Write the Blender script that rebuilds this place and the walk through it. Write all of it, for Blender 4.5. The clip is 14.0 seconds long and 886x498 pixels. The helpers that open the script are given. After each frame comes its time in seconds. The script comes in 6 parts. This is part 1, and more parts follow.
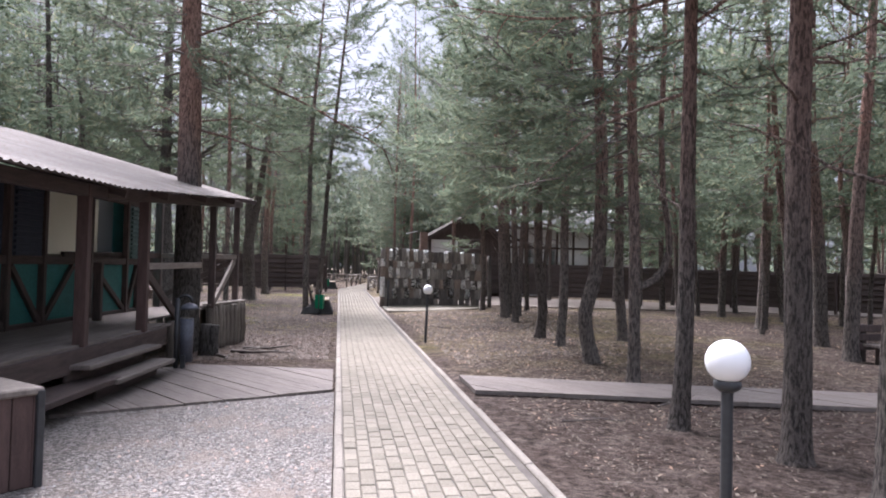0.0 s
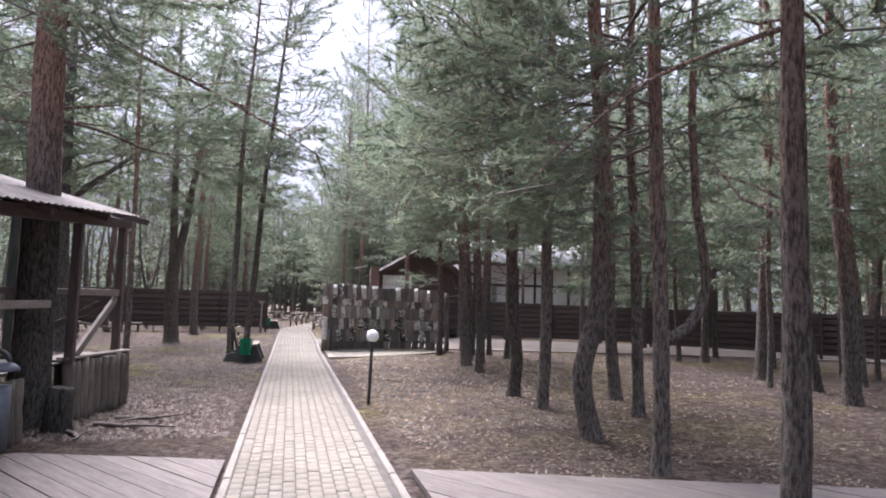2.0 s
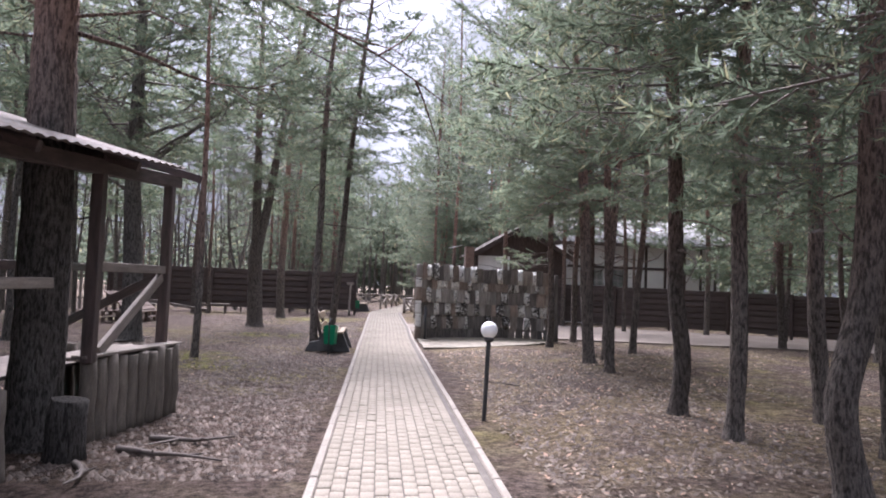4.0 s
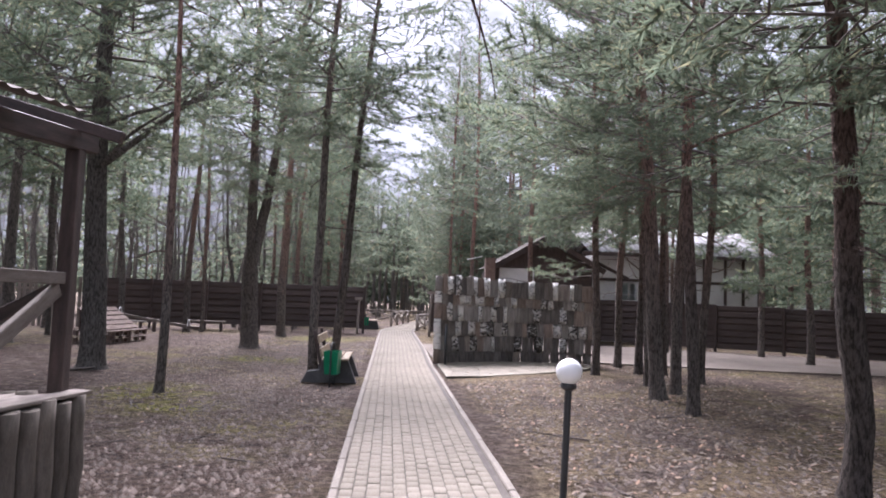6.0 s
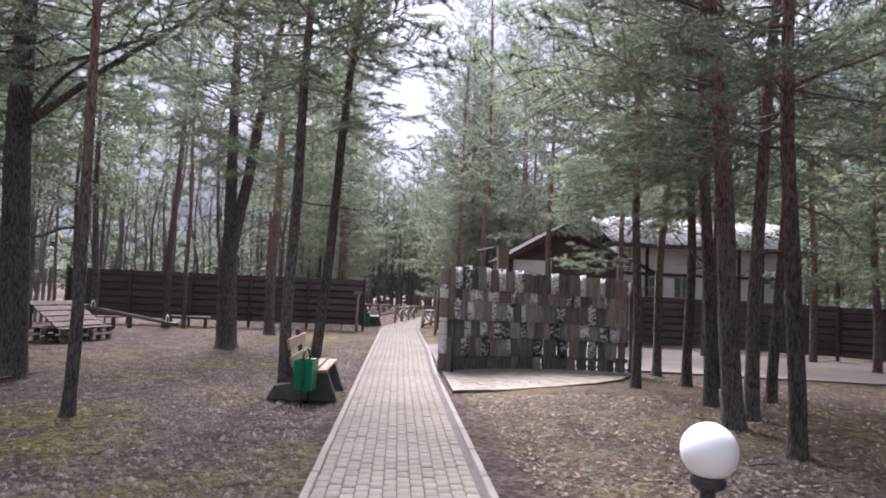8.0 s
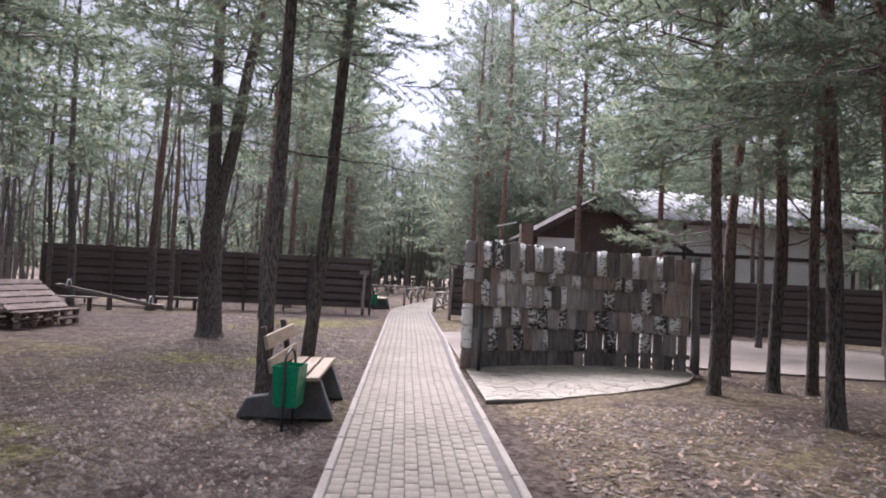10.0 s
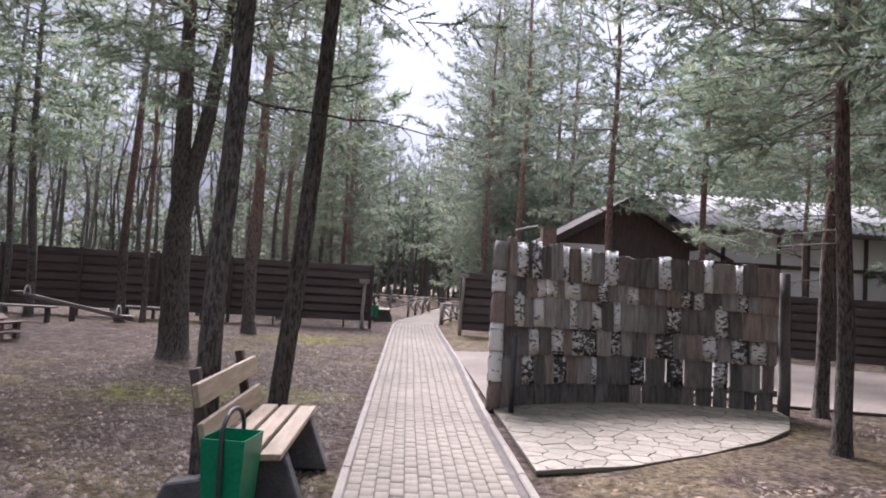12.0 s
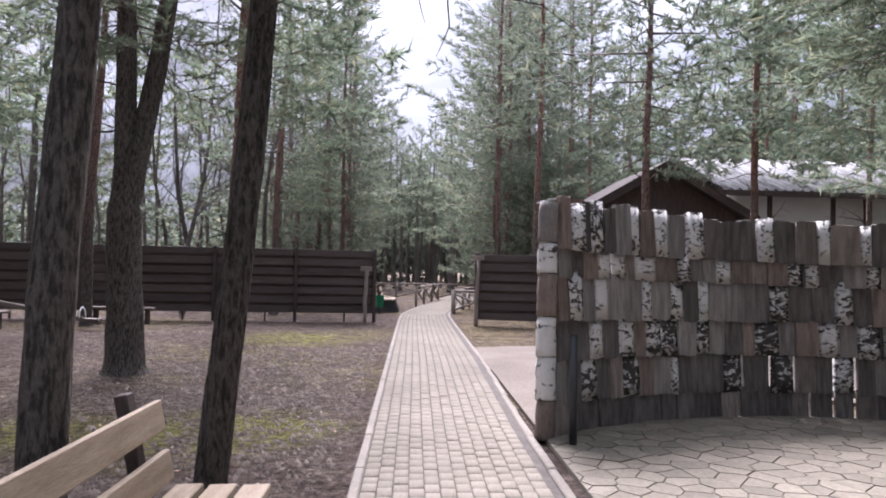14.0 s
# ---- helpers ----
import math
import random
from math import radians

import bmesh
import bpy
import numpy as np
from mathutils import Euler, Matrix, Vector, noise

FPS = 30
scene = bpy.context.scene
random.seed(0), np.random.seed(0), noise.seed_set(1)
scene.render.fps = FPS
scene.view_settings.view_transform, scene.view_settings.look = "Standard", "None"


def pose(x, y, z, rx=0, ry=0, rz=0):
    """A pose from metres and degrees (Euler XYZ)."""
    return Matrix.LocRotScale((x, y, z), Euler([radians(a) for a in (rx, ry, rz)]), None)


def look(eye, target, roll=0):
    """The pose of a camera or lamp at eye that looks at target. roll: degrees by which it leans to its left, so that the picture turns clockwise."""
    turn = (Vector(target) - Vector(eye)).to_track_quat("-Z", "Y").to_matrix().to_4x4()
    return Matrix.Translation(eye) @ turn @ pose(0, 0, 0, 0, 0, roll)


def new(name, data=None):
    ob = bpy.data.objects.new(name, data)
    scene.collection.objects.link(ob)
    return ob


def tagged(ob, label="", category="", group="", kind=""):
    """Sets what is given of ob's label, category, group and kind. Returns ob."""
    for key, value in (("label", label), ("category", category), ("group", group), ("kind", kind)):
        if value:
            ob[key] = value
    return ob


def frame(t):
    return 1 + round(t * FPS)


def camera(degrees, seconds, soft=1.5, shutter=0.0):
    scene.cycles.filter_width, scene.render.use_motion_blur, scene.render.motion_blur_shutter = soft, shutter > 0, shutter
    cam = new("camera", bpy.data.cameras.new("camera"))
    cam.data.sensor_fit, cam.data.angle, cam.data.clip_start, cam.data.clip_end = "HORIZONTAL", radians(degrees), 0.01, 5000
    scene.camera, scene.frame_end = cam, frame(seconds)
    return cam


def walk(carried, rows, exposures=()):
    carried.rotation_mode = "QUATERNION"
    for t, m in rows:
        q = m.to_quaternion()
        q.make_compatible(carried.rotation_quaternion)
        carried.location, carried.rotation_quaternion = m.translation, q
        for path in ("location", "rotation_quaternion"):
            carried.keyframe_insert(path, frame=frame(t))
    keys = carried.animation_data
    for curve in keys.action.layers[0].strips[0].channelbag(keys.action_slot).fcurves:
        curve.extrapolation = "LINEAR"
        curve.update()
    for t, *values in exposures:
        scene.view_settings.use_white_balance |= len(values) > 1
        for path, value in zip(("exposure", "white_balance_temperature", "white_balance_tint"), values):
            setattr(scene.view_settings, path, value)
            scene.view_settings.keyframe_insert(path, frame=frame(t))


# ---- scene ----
cam = camera(66.9, 14.0, 1.9)
METRES, EYE, TILT, LEAN, TURN = 19.0, 1.5, 0.0, 0.0, -8.9
ROWS = [
    (0.0, 0.0, 0.0, 0.0, -0.04, 1.54, -1.31),
    (0.5, 0.0013, 0.0368, -0.0, -1.87, 1.06, -1.95),
    (1.0, 0.0024, 0.0751, 0.0006, -2.85, 2.23, -2.81),
    (1.5, 0.0044, 0.1132, 0.0021, -3.25, 3.57, -2.59),
    (2.0, 0.0038, 0.1501, 0.0023, -3.98, 4.82, -1.53),
    (2.5, -0.0011, 0.1876, 0.0026, -3.0, 5.52, -0.76),
    (3.0, -0.0083, 0.2245, 0.0025, -0.82, 4.65, -1.08),
    (3.5, -0.0138, 0.2599, 0.0018, 2.64, 3.01, -2.11),
    (6.0, -0.0465, 0.4429, 0.0019, 4.23, 4.39, -2.06),
    (6.5, -0.0474, 0.4801, 0.0022, 4.14, 3.8, -2.45),
    (7.0, -0.0483, 0.5161, 0.0017, 4.59, 3.77, -2.66),
    (7.5, -0.0494, 0.5514, 0.0025, 4.82, 4.14, -2.65),
    (8.0, -0.0551, 0.5856, 0.0025, 4.97, 3.9, -2.41),
    (8.5, -0.0629, 0.619, 0.0015, 5.31, 3.14, -1.97),
    (9.0, -0.0705, 0.6526, 0.0015, 5.65, 2.22, -2.14),
    (11.5, -0.1007, 0.8237, 0.0022, 5.01, 2.31, -3.71),
    (12.0, -0.1095, 0.8571, 0.0022, 5.7, 2.98, -3.35),
    (12.5, -0.1155, 0.8897, 0.0014, 6.65, 2.86, -2.53),
    (13.0, -0.1239, 0.9232, 0.0008, 7.51, 2.49, -1.81),
    (13.5, -0.1275, 0.9547, -0.0001, 7.31, 2.05, -1.39),
    (14.0, -0.1319, 0.9873, -0.0002, 6.17, 1.78, -1.2),
]
EXPOSURES = [(0.0, 2.00, 5800, 22), (2.0, 2.12, 5800, 24), (6.0, 2.06, 5800, 26), (9.0, 2.06, 5800, 26), (12.0, 1.97, 5800, 26), (14.0, 1.97, 5800, 26)]
walk(cam, [(t, pose(0, 0, EYE, TILT, LEAN, TURN) @ pose(METRES * x, METRES * y, METRES * z, 90 + pitch, roll, yaw)) for t, x, y, z, yaw, pitch, roll in ROWS], EXPOSURES)

# ---- sky and sun: bright overcast, the sun veiled ahead of the walker ----
SUN_AZ, SUN_EL = -14.0, 50.0
world = bpy.data.worlds.new("sky")
scene.world = world
world.use_nodes = True
wn, wl = world.node_tree.nodes, world.node_tree.links
wn.clear()
sky = wn.new("ShaderNodeTexSky")
sky.sky_type, sky.sun_disc = "NISHITA", False
sky.sun_elevation, sky.sun_rotation = radians(SUN_EL), radians(SUN_AZ)
sky.air_density, sky.dust_density = 1.0, 3.0
w_co = wn.new("ShaderNodeTexCoord")
w_map = wn.new("ShaderNodeMapping")
w_map.inputs["Scale"].default_value = (1.0, 1.0, 2.6)
w_noise = wn.new("ShaderNodeTexNoise")
w_noise.inputs["Scale"].default_value, w_noise.inputs["Detail"].default_value = 2.6, 6.0
w_ramp = wn.new("ShaderNodeValToRGB")
w_ramp.color_ramp.elements[0].position, w_ramp.color_ramp.elements[0].color = 0.36, (0.66, 0.66, 0.66, 1)
w_ramp.color_ramp.elements[1].position, w_ramp.color_ramp.elements[1].color = 0.62, (0.97, 0.97, 0.97, 1)
w_mix = wn.new("ShaderNodeMix")
w_mix.data_type = "RGBA"
w_mix.inputs["B"].default_value = (7.0, 7.3, 7.7, 1)
w_bg = wn.new("ShaderNodeBackground")
w_bg.inputs["Strength"].default_value = 0.074
w_out = wn.new("ShaderNodeOutputWorld")
wl.new(w_co.outputs["Generated"], w_map.inputs["Vector"])
wl.new(w_map.outputs["Vector"], w_noise.inputs["Vector"])
wl.new(w_noise.outputs["Fac"], w_ramp.inputs["Fac"])
wl.new(w_ramp.outputs["Color"], w_mix.inputs["Factor"])
wl.new(sky.outputs["Color"], w_mix.inputs["A"])
# an overcast sky is three times as bright overhead as at the horizon
w_sep = wn.new("ShaderNodeSeparateXYZ")
w_rise = wn.new("ShaderNodeMapRange")
w_rise.inputs["To Min"].default_value, w_rise.inputs["To Max"].default_value = 0.18, 1.42
w_dim = wn.new("ShaderNodeVectorMath")
w_dim.operation = "SCALE"
wl.new(w_co.outputs["Generated"], w_sep.inputs["Vector"])
wl.new(w_sep.outputs["Z"], w_rise.inputs["Value"])
wl.new(w_mix.outputs["Result"], w_dim.inputs[0])
wl.new(w_rise.outputs["Result"], w_dim.inputs["Scale"])
# grey and bright banks of cloud
w_banks = wn.new("ShaderNodeTexNoise")
w_banks.inputs["Scale"].default_value, w_banks.inputs["Detail"].default_value = 4.5, 5.0
w_shade = wn.new("ShaderNodeMapRange")
w_shade.inputs["From Min"].default_value, w_shade.inputs["From Max"].default_value = 0.36, 0.64
w_shade.inputs["To Min"].default_value, w_shade.inputs["To Max"].default_value = 0.55, 1.10
w_cloud = wn.new("ShaderNodeVectorMath")
w_cloud.operation = "SCALE"
wl.new(w_map.outputs["Vector"], w_banks.inputs["Vector"])
wl.new(w_banks.outputs["Fac"], w_shade.inputs["Value"])
wl.new(w_dim.outputs["Vector"], w_cloud.inputs[0])
wl.new(w_shade.outputs["Result"], w_cloud.inputs["Scale"])
wl.new(w_cloud.outputs["Vector"], w_bg.inputs["Color"])
wl.new(w_bg.outputs["Background"], w_out.inputs["Surface"])
sun_data = bpy.data.lights.new("sun", "SUN")
sun_data.energy, sun_data.angle, sun_data.color = 5.0, radians(40), (1.0, 0.95, 0.88)
sun = new("sun", sun_data)
_az, _el = radians(SUN_AZ), radians(SUN_EL)
sun.matrix_world = look((30 * math.sin(_az), 30 * math.cos(_az), 40), (30 * math.sin(_az) - math.sin(_az) * math.cos(_el), 30 * math.cos(_az) - math.cos(_az) * math.cos(_el), 40 - math.sin(_el)))


# ---- materials ----
class Nodes:
    """A small builder for one node material."""

    def __init__(self, name):
        self.m = bpy.data.materials.new(name)
        self.m.use_nodes = True
        self.t = self.m.node_tree
        self.t.nodes.clear()

    def add(self, kind, props=None, **sockets):
        n = self.t.nodes.new("ShaderNode" + kind)
        props = props or {}
        if "operation" in props:
            n.operation = props["operation"]
        if "data_type" in props:
            n.data_type = props["data_type"]
        if "blend_type" in props:
            n.blend_type = props["blend_type"]
        if "feature" in props:
            n.feature = props["feature"]
        for k, v in sockets.items():
            s = n.inputs[int(k[1:])] if k[0] == "i" and k[1:].isdigit() else n.inputs[k.replace("_", " ")]
            if isinstance(v, bpy.types.NodeSocket):
                self.t.links.new(v, s)
            else:
                s.default_value = v
        return n

    def coords(self, scale=(1, 1, 1), space="Object", jitter=False):
        co = self.add("TexCoord").outputs[space]
        if jitter:
            r = self.add("ObjectInfo").outputs["Random"]
            off = self.add("VectorMath", {"operation": "SCALE"}, i0=(13.0, 7.0, 9.0), Scale=r)
            co = self.add("VectorMath", {"operation": "ADD"}, i0=co, i1=off.outputs[0]).outputs[0]
        return self.add("Mapping", Vector=co, Scale=scale).outputs[0]

    def noise(self, vec, scale, detail=4.0, rough=0.55):
        return self.add("TexNoise", Vector=vec, Scale=scale, Detail=detail, Roughness=rough).outputs["Fac"]

    def ramp(self, fac, *stops):
        n = self.add("ValToRGB", Fac=fac)
        cr = n.color_ramp
        while len(cr.elements) < len(stops):
            cr.elements.new(0.5)
        for e, (p, c) in zip(cr.elements, stops):
            e.position, e.color = p, (*c, 1) if len(c) == 3 else c
        return n.outputs["Color"]

    def mix(self, fac, a, b, mode="MIX"):
        n = self.add("Mix", {"data_type": "RGBA", "blend_type": mode})
        for s, v in ((n.inputs[0], fac), (n.inputs[6], a), (n.inputs[7], b)):
            if isinstance(v, bpy.types.NodeSocket):
                self.t.links.new(v, s)
            else:
                s.default_value = (*v, 1) if isinstance(v, tuple) and len(v) == 3 else v
        return n.outputs[2]

    def math(self, op, a, b=0.0):
        return self.add("Math", {"operation": op}, i0=a, i1=b).outputs[0]

    def vary(self, col, amount, source="ObjectInfo", out="Random"):
        r = self.add(source).outputs[out]
        v = self.add("MapRange", Value=r, To_Min=1.0 - amount, To_Max=1.0 + amount).outputs[0]
        return self.add("HueSaturation", Color=col, Value=v).outputs[0]

    def finish(self, col, rough=0.8, height=None, bump=0.3, dist=0.02, metal=0.0, spec=0.3):
        p = self.add("BsdfPrincipled", Base_Color=col, Roughness=rough, Metallic=metal)
        p.inputs["Specular IOR Level"].default_value = spec
        if height is not None:
            b = self.add("Bump", Strength=bump, Distance=dist, Height=height)
            self.t.links.new(b.outputs[0], p.inputs["Normal"])
        self.t.links.new(p.outputs[0], self.add("OutputMaterial").inputs["Surface"])
        return self.m


def plain(name, a, b, scale=6.0, rough=0.7, stretch=(1, 1, 1), bump=0.25, vary=0.0, metal=0.0, spec=0.3, fine=40.0, dist=0.01, space="Object", jitter=False, islands=0.0):
    """Two tones mottled at two scales."""
    n = Nodes(name)
    v = n.coords(stretch, space, jitter)
    big, small = n.noise(v, scale), n.noise(v, fine, 5.0, 0.65)
    col = n.mix(n.ramp(big, (0.3, (0, 0, 0)), (0.7, (1, 1, 1))), a, b)
    col = n.mix(0.75, col, n.ramp(small, (0.25, (0.55, 0.55, 0.55)), (0.75, (1.25, 1.25, 1.25))), "MULTIPLY")
    if vary:
        col = n.vary(col, vary)
    if islands:
        col = n.vary(col, islands, "NewGeometry", "Random Per Island")
    return n.finish(col, rough, small, bump, dist, metal, spec)


def ground_material():
    n = Nodes("forest_floor")
    v = n.coords()
    a, b, c, d = n.noise(v, 0.22, 5.0, 0.6), n.noise(v, 1.6, 5.0, 0.65), n.noise(v, 14.0, 6.0, 0.7), n.noise(v, 70.0, 4.0, 0.7)
    dirt = n.mix(n.ramp(b, (0.35, (0, 0, 0)), (0.68, (1, 1, 1))), (0.122, 0.093, 0.081), (0.192, 0.158, 0.140))
    moss = n.mix(c, (0.17, 0.16, 0.065), (0.24, 0.20, 0.10))
    mossy = n.math("MULTIPLY", n.ramp(a, (0.46, (0, 0, 0)), (0.60, (1, 1, 1))), n.ramp(b, (0.38, (0, 0, 0)), (0.62, (0.9, 0.9, 0.9))))
    xyz = n.add("SeparateXYZ", Vector=v)
    x, ahead = xyz.outputs[0], n.add("MapRange", Value=xyz.outputs[1], From_Min=8.0, From_Max=12.0).outputs[0]
    mossy = n.math("MULTIPLY", mossy, ahead)
    # dry grass beside the path; its tan also paints in sunlight the crowns block
    lit_strip = n.math("MULTIPLY", n.add("MapRange", Value=x, From_Min=1.6, From_Max=2.0).outputs[0], n.add("MapRange", Value=x, From_Min=8.0, From_Max=2.8).outputs[0])
    dry = n.math("MULTIPLY", n.math("MULTIPLY", lit_strip, ahead), n.ramp(n.noise(v, 0.9, 6.0, 0.7), (0.40, (0, 0, 0)), (0.58, (0.85, 0.85, 0.85))))
    col = n.mix(mossy, dirt, moss)
    col = n.mix(dry, col, (0.27, 0.22, 0.14))
    # darker brown ground beside the veranda, broken up by noise
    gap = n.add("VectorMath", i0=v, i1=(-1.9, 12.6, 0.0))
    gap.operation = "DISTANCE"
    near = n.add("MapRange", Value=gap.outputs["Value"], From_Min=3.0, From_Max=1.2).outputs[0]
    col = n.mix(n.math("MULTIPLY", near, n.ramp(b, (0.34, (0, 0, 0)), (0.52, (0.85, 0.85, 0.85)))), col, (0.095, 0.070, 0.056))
    # cushions of yellow-green moss
    tuft = n.ramp(n.noise(v, 2.4, 6.0, 0.7), (0.40, (0, 0, 0)), (0.54, (0.9, 0.9, 0.9)))
    for mx, my, reach in ((-1.6, 25.1, 1.3), (-0.9, 25.5, 1.0), (-2.9, 25.2, 0.9), (-1.9, 33.6, 2.0), (-3.2, 19.4, 1.3), (-2.4, 18.0, 0.8)):
        gap = n.add("VectorMath", i0=v, i1=(mx, my, 0.0))
        gap.operation = "DISTANCE"
        near = n.add("MapRange", Value=gap.outputs["Value"], From_Min=reach, From_Max=reach * 0.3).outputs[0]
        col = n.mix(n.math("MULTIPLY", near, tuft), col, n.mix(c, (0.17, 0.18, 0.05), (0.27, 0.26, 0.08)))
    col = n.mix(0.9, col, n.ramp(c, (0.38, (0.34, 0.32, 0.31)), (0.62, (1.55, 1.53, 1.50))), "MULTIPLY")
    col = n.mix(0.8, col, n.ramp(d, (0.35, (0.42, 0.40, 0.39)), (0.68, (1.5, 1.48, 1.44))), "MULTIPLY")
    col = n.mix(0.8, col, n.ramp(n.noise(v, 5.0, 4.0, 0.6), (0.36, (0.62, 0.60, 0.58)), (0.64, (1.15, 1.15, 1.15))), "MULTIPLY")
    h = n.math("ADD", n.math("MULTIPLY", c, 0.6), d)
    return n.finish(col, 0.95, h, 1.0, 0.07, 0, 0.1)


def gravel_material():
    n = Nodes("gravel")
    v = n.coords()
    vo = n.add("TexVoronoi", Vector=v, Scale=52.0)
    s = n.add("SeparateColor", Color=vo.outputs["Color"]).outputs[0]
    col = n.ramp(s, (0.0, (0.070, 0.062, 0.056)), (0.55, (0.160, 0.146, 0.134)), (1.0, (0.34, 0.315, 0.29)))
    col = n.mix(n.ramp(n.noise(v, 1.5, 5.0), (0.46, (0, 0, 0)), (0.70, (0.8, 0.8, 0.8))), col, (0.20, 0.165, 0.14))
    return n.finish(col, 0.9, n.math("SUBTRACT", 1.0, vo.outputs["Distance"]), 0.9, 0.02, 0, 0.2)


def bark_material(name, low, high, z0, z1, dark=0.40):
    n = Nodes(name)
    v = n.coords((1, 1, 0.26), "Object", True)
    z = n.add("SeparateXYZ", Vector=n.add("TexCoord").outputs["Object"]).outputs[2]
    f = n.add("MapRange", Value=n.math("ADD", z, n.math("MULTIPLY", n.noise(v, 3.0), 2.0)), From_Min=z0, From_Max=z1).outputs[0]
    ridge = n.noise(v, 40.0, 7.0, 0.66)
    crack = n.ramp(ridge, (0.41, (0, 0, 0)), (0.55, (1, 1, 1)))
    fine = n.noise(n.coords((1, 1, 0.5), "Object", True), 60.0, 5.0, 0.7)
    col = n.mix(f, low, high)
    col = n.mix(n.noise(v, 2.2), col, n.mix(0.5, col, (0.30, 0.29, 0.27)))
    col = n.mix(1.0, col, n.ramp(crack, (0.0, (dark, dark, dark)), (1.0, (1.2, 1.17, 1.14))), "MULTIPLY")
    col = n.mix(0.8, col, n.ramp(fine, (0.25, (0.5, 0.5, 0.5)), (0.75, (1.4, 1.4, 1.4))), "MULTIPLY")
    h = n.math("ADD", n.math("MULTIPLY", ridge, 1.6), n.math("MULTIPLY", fine, 0.4))
    return n.finish(n.vary(col, 0.22), 0.95, h, 1.0, 0.045, 0, 0.1)


def needle_material(name, a, b):
    n = Nodes(name)
    r = n.add("NewGeometry").outputs["Random Per Island"]
    col = n.ramp(r, (0.0, a), (0.8, b), (1.0, (b[0] * 1.6, b[1] * 1.25, b[2] * 1.1)))
    col = n.vary(col, 0.18)
    p = n.add("BsdfPrincipled", Base_Color=col, Roughness=0.7)
    p.inputs["Specular IOR Level"].default_value = 0.12
    tr = n.add("BsdfTranslucent", Color=col)
    mx = n.add("MixShader", i0=0.5, i1=p.outputs[0], i2=tr.outputs[0])
    n.t.links.new(mx.outputs[0], n.add("OutputMaterial").inputs["Surface"])
    return n.m


def birch_material(name, dark):
    n = Nodes(name)
    v = n.coords((1, 1, 1), "Object", True)
    w = n.coords((1.0, 5.0, 4.2), "Object", True)
    lens = n.noise(w, 2.6, 5.0, 0.65)
    big = n.noise(n.coords((0.9, 3.0, 1.6), "Object", True), 3.0, 6.0, 0.72)
    r = n.add("ObjectInfo").outputs["Random"]
    base = n.mix(n.noise(v, 30.0), (0.72, 0.71, 0.685), (0.55, 0.535, 0.51))
    marks = n.ramp(n.math("ADD", lens, n.math("MULTIPLY", n.math("SUBTRACT", r, 0.5), 0.10)), (0.535 - dark, (0, 0, 0)), (0.575 - dark, (1, 1, 1)))
    patch = n.ramp(n.math("ADD", big, n.math("MULTIPLY", n.math("SUBTRACT", r, 0.5), 0.20)), (0.63 - dark, (0, 0, 0)), (0.67 - dark, (1, 1, 1)))
    col = n.mix(n.math("MAXIMUM", marks, patch), base, (0.055, 0.05, 0.046))
    return n.finish(col, 0.75, n.noise(v, 60.0), 0.3, 0.01, 0, 0.25)


def corrugate_material():
    n = Nodes("weathered_fibre_cement")
    v = n.coords()
    a, b = n.noise(v, 1.3, 5.0, 0.65), n.noise(v, 22.0, 5.0, 0.7)
    col = n.mix(n.ramp(a, (0.35, (0, 0, 0)), (0.65, (1, 1, 1))), (0.088, 0.078, 0.072), (0.148, 0.132, 0.122))
    col = n.mix(n.ramp(b, (0.46, (0, 0, 0)), (0.62, (0.85, 0.85, 0.85))), col, (0.095, 0.07, 0.056))
    return n.finish(col, 0.85, b, 0.3, 0.01, 0, 0.2)


PAVER = plain("concrete_paver", (0.195, 0.175, 0.142), (0.256, 0.231, 0.189), 0.6, 0.92, spec=0.08, vary=0.07, fine=60.0, space="Object", jitter=True)
PAVER_FAR = plain("concrete_paver_row", (0.195, 0.175, 0.142), (0.256, 0.231, 0.189), 0.6, 0.92, spec=0.08, fine=60.0, islands=0.07)
JOINT = plain("joint_sand", (0.085, 0.075, 0.066), (0.13, 0.115, 0.10), 4.0, 0.95)
PATIO_JOINT = plain("mortar", (0.13, 0.117, 0.097), (0.19, 0.168, 0.140), 4.0, 0.95)
KERB = plain("kerb_concrete", (0.200, 0.177, 0.149), (0.262, 0.234, 0.198), 2.0, 0.9, vary=0.06, jitter=True)
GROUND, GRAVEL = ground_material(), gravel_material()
SAND = plain("sandy_concrete", (0.15, 0.127, 0.107), (0.215, 0.185, 0.158), 0.7, 0.94, fine=22.0, spec=0.08)
FLAG = plain("flagstone", (0.185, 0.164, 0.126), (0.255, 0.226, 0.176), 3.0, 0.75, vary=0.13, fine=30.0, jitter=True)
PINE_BARK = bark_material("pine_bark", (0.098, 0.080, 0.070), (0.25, 0.130, 0.094), 2.4, 5.6)
DARK_BARK = bark_material("dark_pine_bark", (0.036, 0.032, 0.031), (0.27, 0.150, 0.112), 3.6, 5.2)
OLD_BARK = bark_material("old_pine_bark", (0.082, 0.066, 0.056), (0.19, 0.112, 0.085), 5.0, 9.0)
GREY_BARK = bark_material("grey_bark", (0.095, 0.085, 0.076), (0.13, 0.113, 0.098), 3.0, 7.0)
TWIG = plain("twig_bark", (0.10, 0.085, 0.075), (0.17, 0.145, 0.13), 9.0, 0.9)
NEEDLE = needle_material("pine_needles", (0.128, 0.166, 0.116), (0.182, 0.225, 0.152))
NEEDLE_FAR = needle_material("young_pine_needles", (0.118, 0.146, 0.106), (0.162, 0.196, 0.138))
